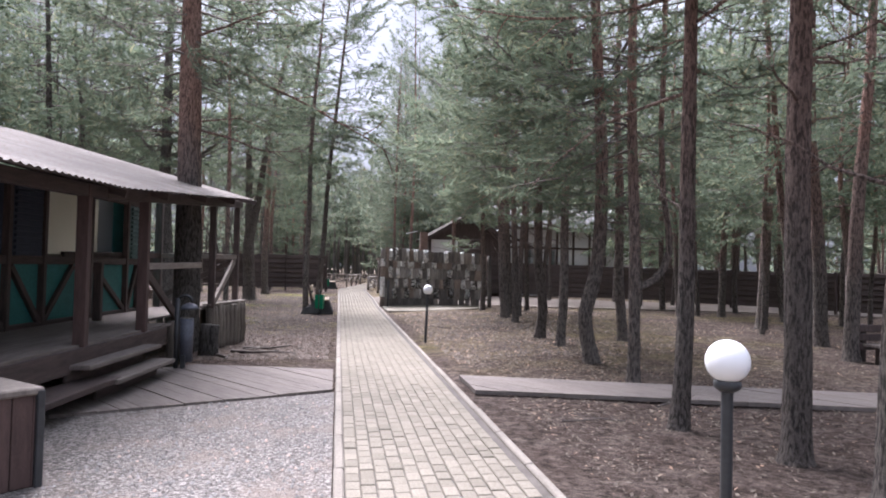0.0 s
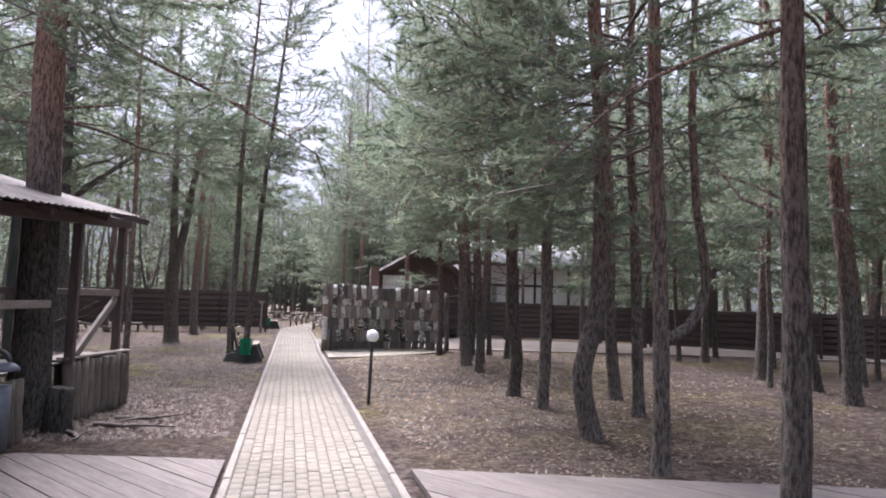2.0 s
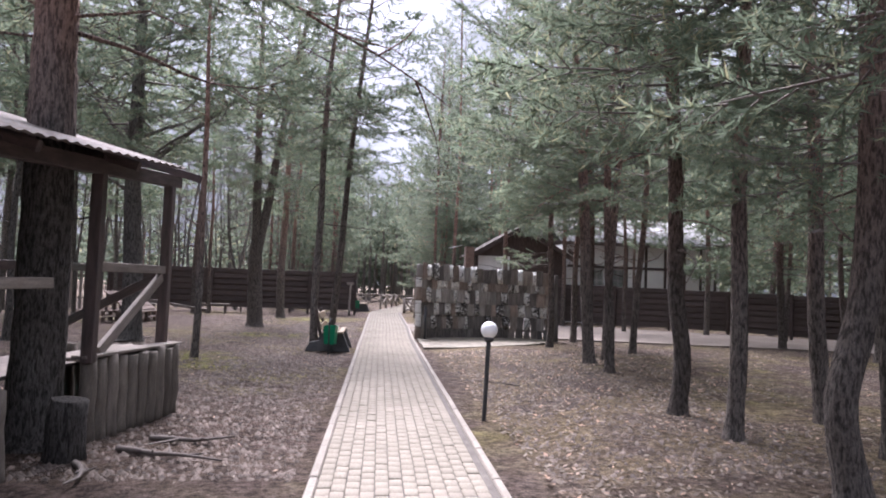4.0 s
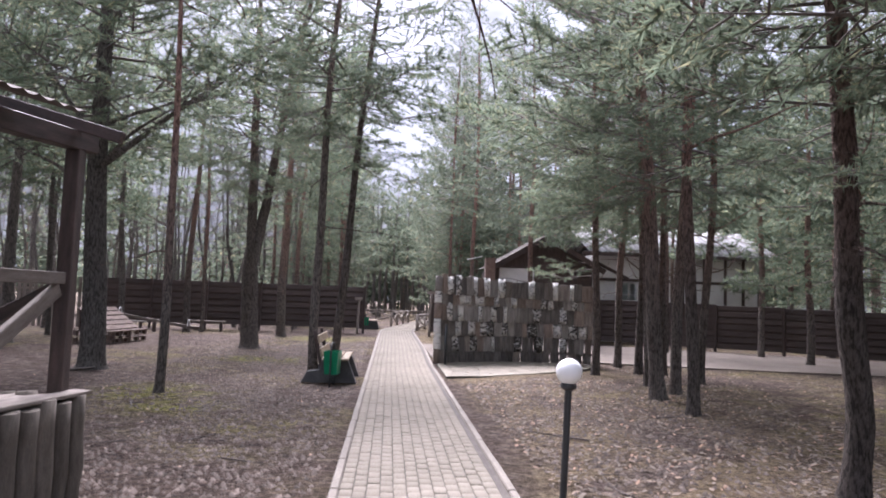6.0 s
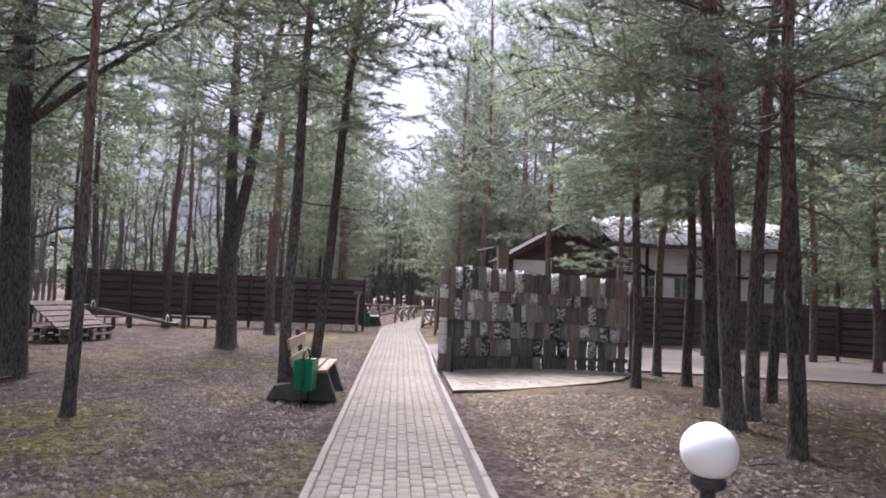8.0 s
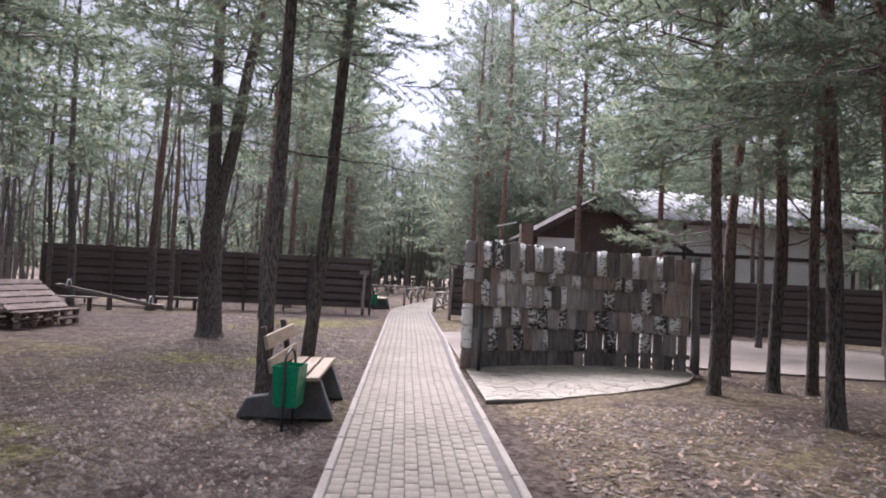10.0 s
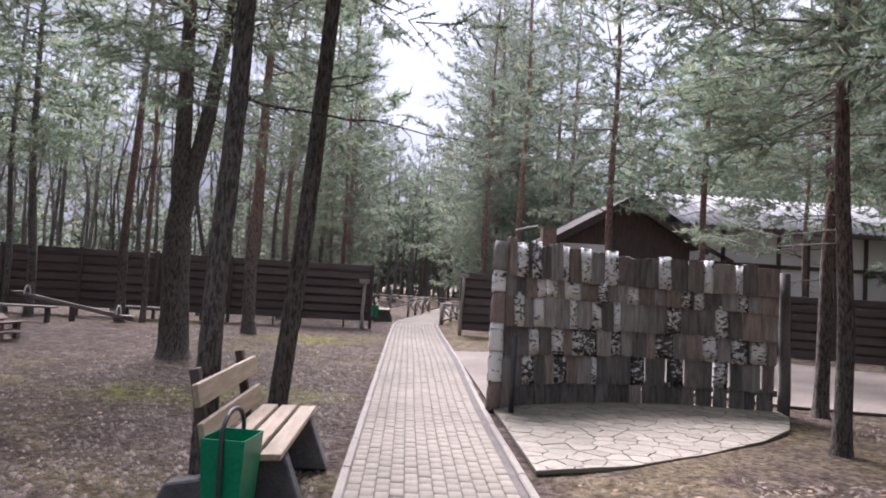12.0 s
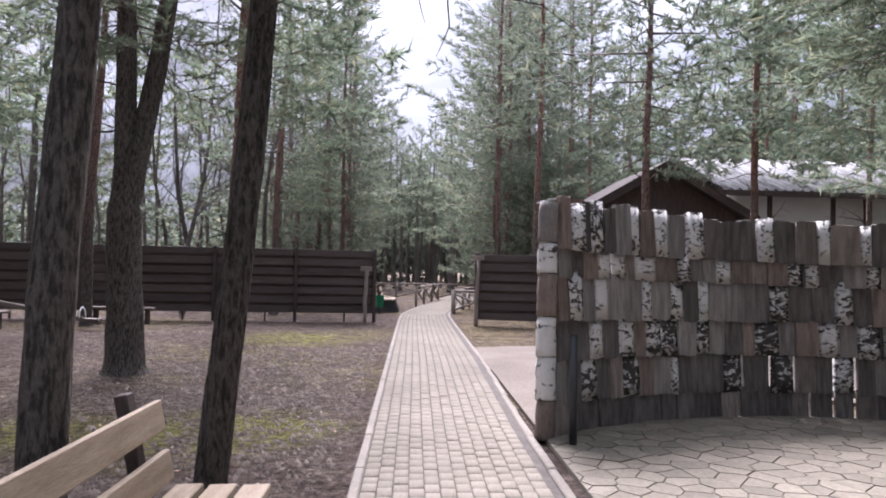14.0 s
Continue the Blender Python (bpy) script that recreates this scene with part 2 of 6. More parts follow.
DECK = plain("weathered_planks", (0.128, 0.108, 0.096), (0.200, 0.172, 0.152), 3.0, 0.88, (1, 8, 8), vary=0.10, jitter=True, fine=26.0)
DARK_WOOD = plain("dark_stained_timber", (0.050, 0.039, 0.036), (0.100, 0.072, 0.065), 4.0, 0.6, (6, 6, 1), vary=0.2, jitter=True)
RED_WOOD = plain("red_brown_timber", (0.062, 0.040, 0.036), (0.098, 0.062, 0.055), 4.0, 0.65, (6, 6, 1), vary=0.12, jitter=True)
STEP_WOOD = plain("trodden_brown_plank", (0.125, 0.106, 0.094), (0.20, 0.17, 0.15), 3.0, 0.85, (7, 7, 1), vary=0.1, jitter=True, fine=30.0)
PALE_LOG = plain("peeled_log", (0.10, 0.085, 0.070), (0.185, 0.160, 0.134), 3.0, 0.88, (7, 7, 1), vary=0.2, jitter=True, fine=30.0)
GREY_WOOD = plain("grey_timber", (0.17, 0.145, 0.125), (0.28, 0.245, 0.215), 3.0, 0.88, (7, 7, 1), vary=0.16, jitter=True, fine=30.0)
FENCE_WOOD = plain("brown_fence_board", (0.060, 0.046, 0.042), (0.095, 0.073, 0.065), 2.0, 0.72, (1, 9, 9), vary=0.18, jitter=True, fine=22.0)
SLAB_WOOD = plain("split_log", (0.150, 0.127, 0.110), (0.305, 0.264, 0.234), 1.3, 0.88, (3, 3, 1), vary=0.34, jitter=True, fine=24.0, bump=0.6)
PALLET = plain("brown_pallet_wood", (0.10, 0.072, 0.058), (0.20, 0.150, 0.125), 3.0, 0.85, (1, 6, 6), vary=0.25, jitter=True, fine=26.0)
SLABS = [SLAB_WOOD,
         plain("grey_split_log", (0.174, 0.158, 0.144), (0.348, 0.322, 0.298), 1.3, 0.9, (3, 3, 0.9), vary=0.28, jitter=True, fine=20.0, bump=0.6),
         plain("brown_split_log", (0.144, 0.112, 0.092), (0.30, 0.24, 0.204), 1.3, 0.88, (3, 3, 0.9), vary=0.28, jitter=True, fine=20.0, bump=0.6),
         plain("dark_split_log", (0.075, 0.067, 0.062), (0.185, 0.167, 0.153), 1.5, 0.9, (3, 3, 0.9), vary=0.3, jitter=True, fine=20.0, bump=0.7)]
BIRCH = birch_material("birch_bark", 0.0)
DARK_BIRCH = birch_material("lichened_birch_bark", 0.07)
TEAL = plain("teal_paint", (0.034, 0.155, 0.150), (0.050, 0.205, 0.195), 2.0, 0.55, fine=30.0)
NAVY = plain("navy_paint", (0.032, 0.040, 0.060), (0.050, 0.060, 0.085), 2.0, 0.6, fine=30.0)
FADED_TEAL = plain("faded_teal_paint", (0.075, 0.135, 0.130), (0.12, 0.19, 0.18), 2.0, 0.7, fine=30.0)
BENCH_WOOD = plain("pale_bench_plank", (0.27, 0.208, 0.142), (0.40, 0.322, 0.235), 2.5, 0.7, (9, 1, 9), vary=0.08, jitter=True, fine=22.0)
CONCRETE = plain("dark_concrete", (0.055, 0.055, 0.058), (0.11, 0.108, 0.105), 4.0, 0.9, bump=0.5)
GREEN = plain("green_enamel", (0.0, 0.17, 0.075), (0.004, 0.21, 0.10), 3.0, 0.38, bump=0.05)
BLACK = plain("black_metal", (0.022, 0.024, 0.027), (0.04, 0.042, 0.045), 6.0, 0.45, bump=0.05, spec=0.5)
ZINC = plain("galvanised_steel", (0.075, 0.08, 0.10), (0.125, 0.135, 0.16), 4.0, 0.5, metal=0.2, bump=0.08)
OPAL = Nodes("opal_globe")
OPAL = OPAL.finish(OPAL.mix(OPAL.noise(OPAL.coords(), 3.0), (0.84, 0.84, 0.85), (0.88, 0.88, 0.88)), 0.35)
WHITE = plain("white_plaster", (0.66, 0.66, 0.66), (0.78, 0.78, 0.77), 1.2, 0.85)


def film_material(name, col, share):
    """Thin cloth or film that lets light through."""
    n = Nodes(name)
    c = n.mix(n.noise(n.coords(), 2.0), col, (col[0] * 0.9, col[1] * 0.9, col[2] * 0.88))
    mx = n.add("MixShader", i0=share, i1=n.add("BsdfDiffuse", Color=c).outputs[0], i2=n.add("BsdfTranslucent", Color=c).outputs[0])
    n.t.links.new(mx.outputs[0], n.add("OutputMaterial").inputs["Surface"])
    return n.m


BLIND = film_material("cream_blind", (0.82, 0.79, 0.69), 0.75)
FILM = film_material("grey_film", (0.50, 0.52, 0.52), 0.6)
ROOF = corrugate_material()
HOUSE_ROOF = plain("pale_corrugated_sheet", (0.10, 0.097, 0.093), (0.44, 0.435, 0.43), 1.1, 0.7, (6.5, 0.7, 1), fine=4.0, bump=0.1)
SLATE_PALE = plain("pale_metal_sheet", (0.6, 0.61, 0.63), (0.72, 0.73, 0.75), 2.0, 0.4)
BRICK = plain("red_brick", (0.13, 0.085, 0.07), (0.22, 0.155, 0.13), 9.0, 0.9)
CHIP = needle_material("gravel_chip", (0.16, 0.155, 0.15), (0.32, 0.31, 0.30))
CRUMB = plain("soil_crumb", (0.06, 0.047, 0.039), (0.16, 0.128, 0.106), 5.0, 0.95, islands=0.35)
LEAF = needle_material("fallen_leaves", (0.12, 0.095, 0.08), (0.38, 0.325, 0.265))


def glass_material():
    n = Nodes("window_glass")
    g = n.add("BsdfGlass", Color=(0.9, 0.95, 0.93, 1), Roughness=0.0, IOR=1.45)
    n.t.links.new(g.outputs[0], n.add("OutputMaterial").inputs["Surface"])
    return n.m


GLASS = glass_material()

# ---- builders ----
PLACE = {}


def place(ob, parent, m):
    """Hang ob under parent so that it stands at the world pose m."""
    if parent is not None:
        ob.parent = parent
        ob.matrix_basis = PLACE[parent.name].inverted() @ m
    else:
        ob.matrix_basis = m
    PLACE[ob.name] = m.copy()
    return ob


def thing(name, m, label, category, group="", kind=""):
    return tagged(place(new(name), None, m), label, category, group, kind)


def part(name, bm, material, parent, label="", m=None):
    """Link a bmesh, in world metres unless m is given, as one mesh object."""
    me = bpy.data.meshes.new(name)
    bm.to_mesh(me)
    bm.free()
    for x in material if isinstance(material, (list, tuple)) else [material]:
        me.materials.append(x)
    return piece(name, me, parent, m if m is not None else Matrix(), label, m is None)


def piece(name, me, parent, m, label="", rebase=False):
    ob = new(name, me)
    if rebase and parent is not None:
        me.transform(PLACE[parent.name].inverted())
        m = PLACE[parent.name]
    place(ob, parent, m)
    return tagged(ob, label) if label else ob


def array_mesh(name, verts, tris, materials, index=None, smooth=False):
    me = bpy.data.meshes.new(name)
    verts, tris = np.ascontiguousarray(verts, np.float32), np.ascontiguousarray(tris, np.int32)
    k = tris.shape[1]
    me.vertices.add(len(verts))
    me.vertices.foreach_set("co", verts.ravel())
    me.loops.add(tris.size)
    me.loops.foreach_set("vertex_index", tris.ravel())
    me.polygons.add(len(tris))
    me.polygons.foreach_set("loop_start", np.arange(0, tris.size, k, dtype=np.int32))
    if index is not None:
        me.polygons.foreach_set("material_index", np.ascontiguousarray(index, np.int32))
    if smooth:
        me.polygons.foreach_set("use_smooth", np.ones(len(tris), bool))
    for x in materials:
        me.materials.append(x)
    me.update(calc_edges=True)
    return me


def add_box(bm, centre, size, turn=None, bevel=0.0):
    m = Matrix.Translation(centre) @ (turn.to_4x4() if turn is not None else Matrix()) @ Matrix.Diagonal((*size, 1))
    got = bmesh.ops.create_cube(bm, size=1.0, matrix=m)
    if bevel:
        edges = list({e for v in got["verts"] for e in v.link_edges})
        bmesh.ops.bevel(bm, geom=edges, offset=bevel, segments=1, affect="EDGES")


def along(p0, p1):
    """A turn with z along the line, y as upright as can be, and the line's length."""
    d = Vector(p1) - Vector(p0)
    z = d.normalized()
    y = Vector((0, 1, 0)) if abs(z.z) > 0.9 else Vector((0, 0, 1))
    y = (y - z * y.dot(z)).normalized()
    x = y.cross(z)
    return Matrix((x, y, z)).transposed(), d.length


def beam(name, p0, p1, w, h, material, parent, label="", bevel=0.006):
    turn, length = along(p0, p1)
    bm = bmesh.new()
    add_box(bm, (0, 0, 0), (w, h, length), None, bevel)
    return part(name, bm, material, parent, label, Matrix.Translation((Vector(p0) + Vector(p1)) / 2) @ turn.to_4x4())


def pole(name, p0, p1, r0, r1, material, parent, label="", sides=12, wobble=0.0):
    p0, p1 = Vector(p0), Vector(p1)
    turn, length = along(p0, p1)
    n = 6 if wobble else 2
    pts = [Vector((wobble * noise.noise((i * 0.9, p0.x * 3, p0.y)), wobble * noise.noise((i * 0.9, 5 + p0.y * 2, p0.x)), length * i / (n - 1))) for i in range(n)]
    v, f = tube(pts, [r0 + (r1 - r0) * i / (n - 1) for i in range(n)], sides, True)
    me = quads_mesh(name, v, f, [material], True)
    return piece(name, me, parent, Matrix.Translation(p0) @ turn.to_4x4(), label)


def tube(pts, radii, sides=8, caps=False, rng=None, rough=0.0):
    """A tapered tube along pts: vertices and faces."""
    verts, faces = [], []
    up = Vector((0.02, 1, 0.03))
    for i, (p, r) in enumerate(zip(pts, radii)):
        d = (Vector(pts[min(i + 1, len(pts) - 1)]) - Vector(pts[max(i - 1, 0)])).normalized()
        a = d.cross(up if abs(d.dot(up)) < 0.95 else Vector((1, 0, 0))).normalized()
        b = d.cross(a)
        for k in range(sides):
            t = 2 * math.pi * k / sides
            rr = r * (1 + (rng.uniform(-rough, rough) if rng else 0))
            verts.append(tuple(Vector(p) + a * (rr * math.cos(t)) + b * (rr * math.sin(t))))
    for i in range(len(pts) - 1):
        for k in range(sides):
            k2 = (k + 1) % sides
            faces.append((i * sides + k, i * sides + k2, (i + 1) * sides + k2, (i + 1) * sides + k))
    if caps:
        faces.append(tuple(reversed(range(sides))))
        faces.append(tuple(range((len(pts) - 1) * sides, len(pts) * sides)))
    return verts, faces


def quads_mesh(name, verts, faces, materials, smooth=False):
    me = bpy.data.meshes.new(name)
    me.from_pydata(verts, [], faces)
    for x in materials:
        me.materials.append(x)
    if smooth:
        me.polygons.foreach_set("use_smooth", [len(f) == 4 for f in faces])
    me.update()
    return me


def sheet(name, outline, z, material, label, category="ground", kind="structure", thick=0.03):
    """A flat slab with the given outline, its top at z."""
    bm = bmesh.new()
    top = [bm.verts.new((x, y, z)) for x, y in outline]
    low = [bm.verts.new((x, y, z - thick)) for x, y in outline]
    bm.faces.new(top)
    n = len(top)
    for i in range(n):
        bm.faces.new((top[i], low[i], low[(i + 1) % n], top[(i + 1) % n]))
    bmesh.ops.recalc_face_normals(bm, faces=bm.faces)
    ob = part(name, bm, material, None)
    return tagged(ob, label, category, kind=kind)


BOX_CACHE = {}


def block(size, material, bevel=0.006):
    """A bevelled block, shared between alike pieces."""
    key = (*(round(s, 3) for s in size), material.name, bevel)
    if key not in BOX_CACHE:
        bm = bmesh.new()
        add_box(bm, (0, 0, 0), size, None, bevel)
        me = bpy.data.meshes.new("block")
        bm.to_mesh(me)
        bm.free()
        me.materials.append(material)
        BOX_CACHE[key] = me
    return BOX_CACHE[key]


# ---- ground ----
def smooth01(a, b, v):
    t = min(max((v - a) / (b - a), 0.0), 1.0)
    return t * t * (3 - 2 * t)


def ground_z(x, y):
    z = -0.035 + 0.024 * noise.noise((x * 0.7, y * 0.7, 0.3))
    z += 0.075 * smooth01(1.9, 3.2, x) * smooth01(14, 9, x) * smooth01(8.5, 12, y) * smooth01(24.6, 21, y)
    far = max(abs(x - 2) - 20, 0) + max(y - 60, 0) + max(-8 - y, 0)
    return z - (0.02 if far > 0 else 0)


def make_ground():
    xs = [-400, -180, -90, -50, -30, -22] + [-16 + 0.4 * i for i in range(96)] + [26, 34, 50, 90, 180, 400]
    ys = [-400, -180, -80, -40, -20, -10] + [-5 + 0.4 * i for i in range(130)] + [52, 60, 75, 100, 180, 400]
    verts = [(x, y, ground_z(x, y)) for y in ys for x in xs]
    n = len(xs)
    faces = [(j * n + i, j * n + i + 1, (j + 1) * n + i + 1, (j + 1) * n + i) for j in range(len(ys) - 1) for i in range(n - 1)]
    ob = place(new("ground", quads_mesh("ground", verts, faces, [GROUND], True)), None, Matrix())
    tagged(ob, "brown forest floor with pine litter, leaves and moss patches", "ground", kind="structure")


make_ground()
sheet("gravel_patch", [(0.0, -4), (0.0, 8.05), (-1.2, 7.5), (-2.75, 6.75), (-3.6, 6.2), (-4.5, 2), (-4.5, -4)], -0.004, GRAVEL, "grey crushed-stone gravel beside the paved path")
sheet("road", [(1.668, 25.3), (1.685, 32.0), (5.5, 33.2), (9.0, 34.2), (13.0, 32.3), (17.0, 30.0), (24, 27.5), (40, 24), (40, 17), (24, 20.5), (18, 23.2), (13.3, 24.9), (9.0, 25.75), (6.3, 26.4), (5.2, 27.2), (4.0, 27.2), (2.6, 26.6)], 0.004, SAND, "pale sandy concrete drive behind the log wall", "road")


def shift(y):
    return 0.0015 * y + 0.08 * (math.hypot(y - 41.8, 1.2) + y - 41.8)


def broad(y):
    """How wide the path is, against its width near the cabin."""
    return 1.0 + 0.075 * smooth01(23.5, 31.0, y)


# ---- trees ----
def bough(rng, ns, nt, nb, bl, bw, stem=True):
    """A pine bough of length 1 along x: a stem, side twigs and tufts of needles. Returns vertices, triangles, material index."""
    V, T, I = [], [], []

    def blade(p, d, l, w):
        s = d.cross(Vector((rng.gauss(0, 1), rng.gauss(0, 1), rng.gauss(0, 1))))
        s = s.normalized() * w
        k = len(V)
        V.extend([tuple(p - s), tuple(p + s), tuple(p + d * l)])
        T.append((k, k + 1, k + 2))
        I.append(0)

    def stick(a, b, r):
        k = len(V)
        s, u = Vector((0, 0, r)), (b - a).normalized().cross(Vector((0, 0, 1))) * r
        V.extend([tuple(a + s), tuple(a - s * 0.5 + u), tuple(a - s * 0.5 - u), tuple(b)])
        T.extend([(k, k + 1, k + 3), (k + 1, k + 2, k + 3), (k + 2, k, k + 3)])
        I.extend([1, 1, 1])

    axis = lambda s: Vector((s, 0.05 * math.sin(3 * s), 0.10 * s * s - 0.06 * math.sin(math.pi * s)))
    if stem:
        stick(axis(0), axis(0.55), 0.011)
        stick(axis(0.5), axis(1.0), 0.007)

    def tuft(p, d):
        for _ in range(nb):
            q = (d + Vector((rng.gauss(0, 0.75), rng.gauss(0, 0.75), rng.gauss(0, 0.75) + 0.12))).normalized()
            blade(p + d * rng.uniform(-0.09, 0.03), q, bl * rng.uniform(0.7, 1.2), bw)

    for i in range(ns):
        s = 0.28 + 0.70 * i / max(ns - 1, 1)
        for side in (-1, 1):
            if rng.random() < 0.12:
                continue
            a = radians(rng.uniform(32, 68)) * side
            l = (0.40 * (1.08 - s) + 0.10) * rng.uniform(0.7, 1.25)
            d = Vector((math.cos(a), math.sin(a), rng.uniform(-0.25, 0.4))).normalized()
            p = axis(s)
            if stem and ns > 8:
                stick(p, p + d * l, 0.0045)
            for j in range(nt):
                tuft(p + d * l * (0.35 + 0.65 * (j + rng.random() * 0.5) / nt), d)
    tuft(axis(1.0), Vector((1, 0, 0.25)).normalized())
    return np.array(V), np.array(T), np.array(I)


_r = random.Random(4)
BOUGHS_NEAR = [bough(_r, 9, 4, 11, 0.054, 0.0044) for _ in range(6)]
BOUGHS_MID = [bough(_r, 6, 3, 5, 0.088, 0.0105) for _ in range(6)]
BOUGHS_FAR = [bough(_r, 5, 2, 4, 0.18, 0.026, False) for _ in range(5)]
BOUGHS_WOOD = [bough(_r, 4, 2, 2, 0.30, 0.070, False) for _ in range(5)]


def trunk_line(rng, height, lean, kink=0.0, n=14, bend=0.10):
    """The centre line of a trunk from its foot, as a function of height."""
    ph = [rng.uniform(0, 6.28) for _ in range(4)]

    def at(z):
        s = z / height
        x = lean[0] * z + bend * (math.sin(s * 5 + ph[0]) - math.sin(ph[0])) + 0.35 * bend * math.sin(s * 13 + ph[1]) * min(s * 6, 1)
        y = lean[1] * z + bend * (math.sin(s * 4.4 + ph[2]) - math.sin(ph[2])) + 0.35 * bend * math.sin(s * 11 + ph[3]) * min(s * 6, 1)
        x += kink * math.exp(-((z - 0.75) / 0.55) ** 2)
        return Vector((x, y, z))

    return at


def crown_arrays(rng, at, height, base, reach, count, boughs, droop=0.0, side=None):
    vs, ts, ix, k = [], [], [], 0
    for i in range(count):
        u = ((i + rng.random()) / count) ** 1.2
        z = base + (height - base) * u
        l = reach * (0.30 + 0.85 * (1 - u) ** 0.75) * rng.uniform(0.55, 1.15) * (0.55 + 0.45 * min(u * 5, 1))
        az = i * 2.39996 + rng.uniform(-0.6, 0.6)
        if side is not None and u < 0.55 and rng.random() < 0.6:
            az = side + rng.uniform(-0.9, 0.9)
        pitch = radians(-14 - droop + 62 * u + rng.uniform(-16, 16))
        v, t, m = boughs[rng.randrange(len(boughs))]
        rot = np.array(Matrix.Rotation(az, 3, "Z") @ Matrix.Rotation(-pitch, 3, "Y") @ Matrix.Rotation(rng.uniform(-0.5, 0.5), 3, "X"))
        vs.append((v * l) @ rot.T + np.array(at(z)))
        ts.append(t + k)
        ix.append(m)
        k += len(v)
    return np.concatenate(vs), np.concatenate(ts), np.concatenate(ix)


def limb_path(rng, start, d, length, n=7, rise=0.0, wig=0.16):
    pts, p, d = [Vector(start)], Vector(start), Vector(d).normalized()
    for _ in range(n):
        d = (d + Vector((rng.gauss(0, wig), rng.gauss(0, wig), rng.gauss(0, wig) + rise))).normalized()
        p = p + d * (length / n)
        pts.append(p.copy())
    return pts


def add_limb(V, F, pts, r0, sides=5, end=0.25):
    v, f = tube(pts, [r0 * (1 - (1 - end) * i / (len(pts) - 1)) for i in range(len(pts))], sides)
    k = len(V)
    V.extend(v)
    F.extend([tuple(q + k for q in g) for g in f])


def branching(rng, V, F, start, d, length, r, depth, sides=5):
    """Bare forking branches."""
    pts = limb_path(rng, start, d, length, 5, 0.05, 0.15)
    add_limb(V, F, pts, r, sides, 0.45)
    if depth:
        for i in range(rng.choice((2, 3, 3))):
            k = rng.randrange(2, 6)
            a = Vector((rng.gauss(0, 0.75), rng.gauss(0, 0.75), rng.uniform(0.1, 0.8)))
            branching(rng, V, F, pts[k], (pts[k] - pts[k - 1]).normalized() + a * 0.8, length * rng.uniform(0.5, 0.75), r * 0.5, depth - 1, 4 if depth > 1 else 3)


def flare(r, z, root=0.42):
    return r * (1 + root * math.exp(-z / 0.10) + 0.05 * math.exp(-z / 0.5))


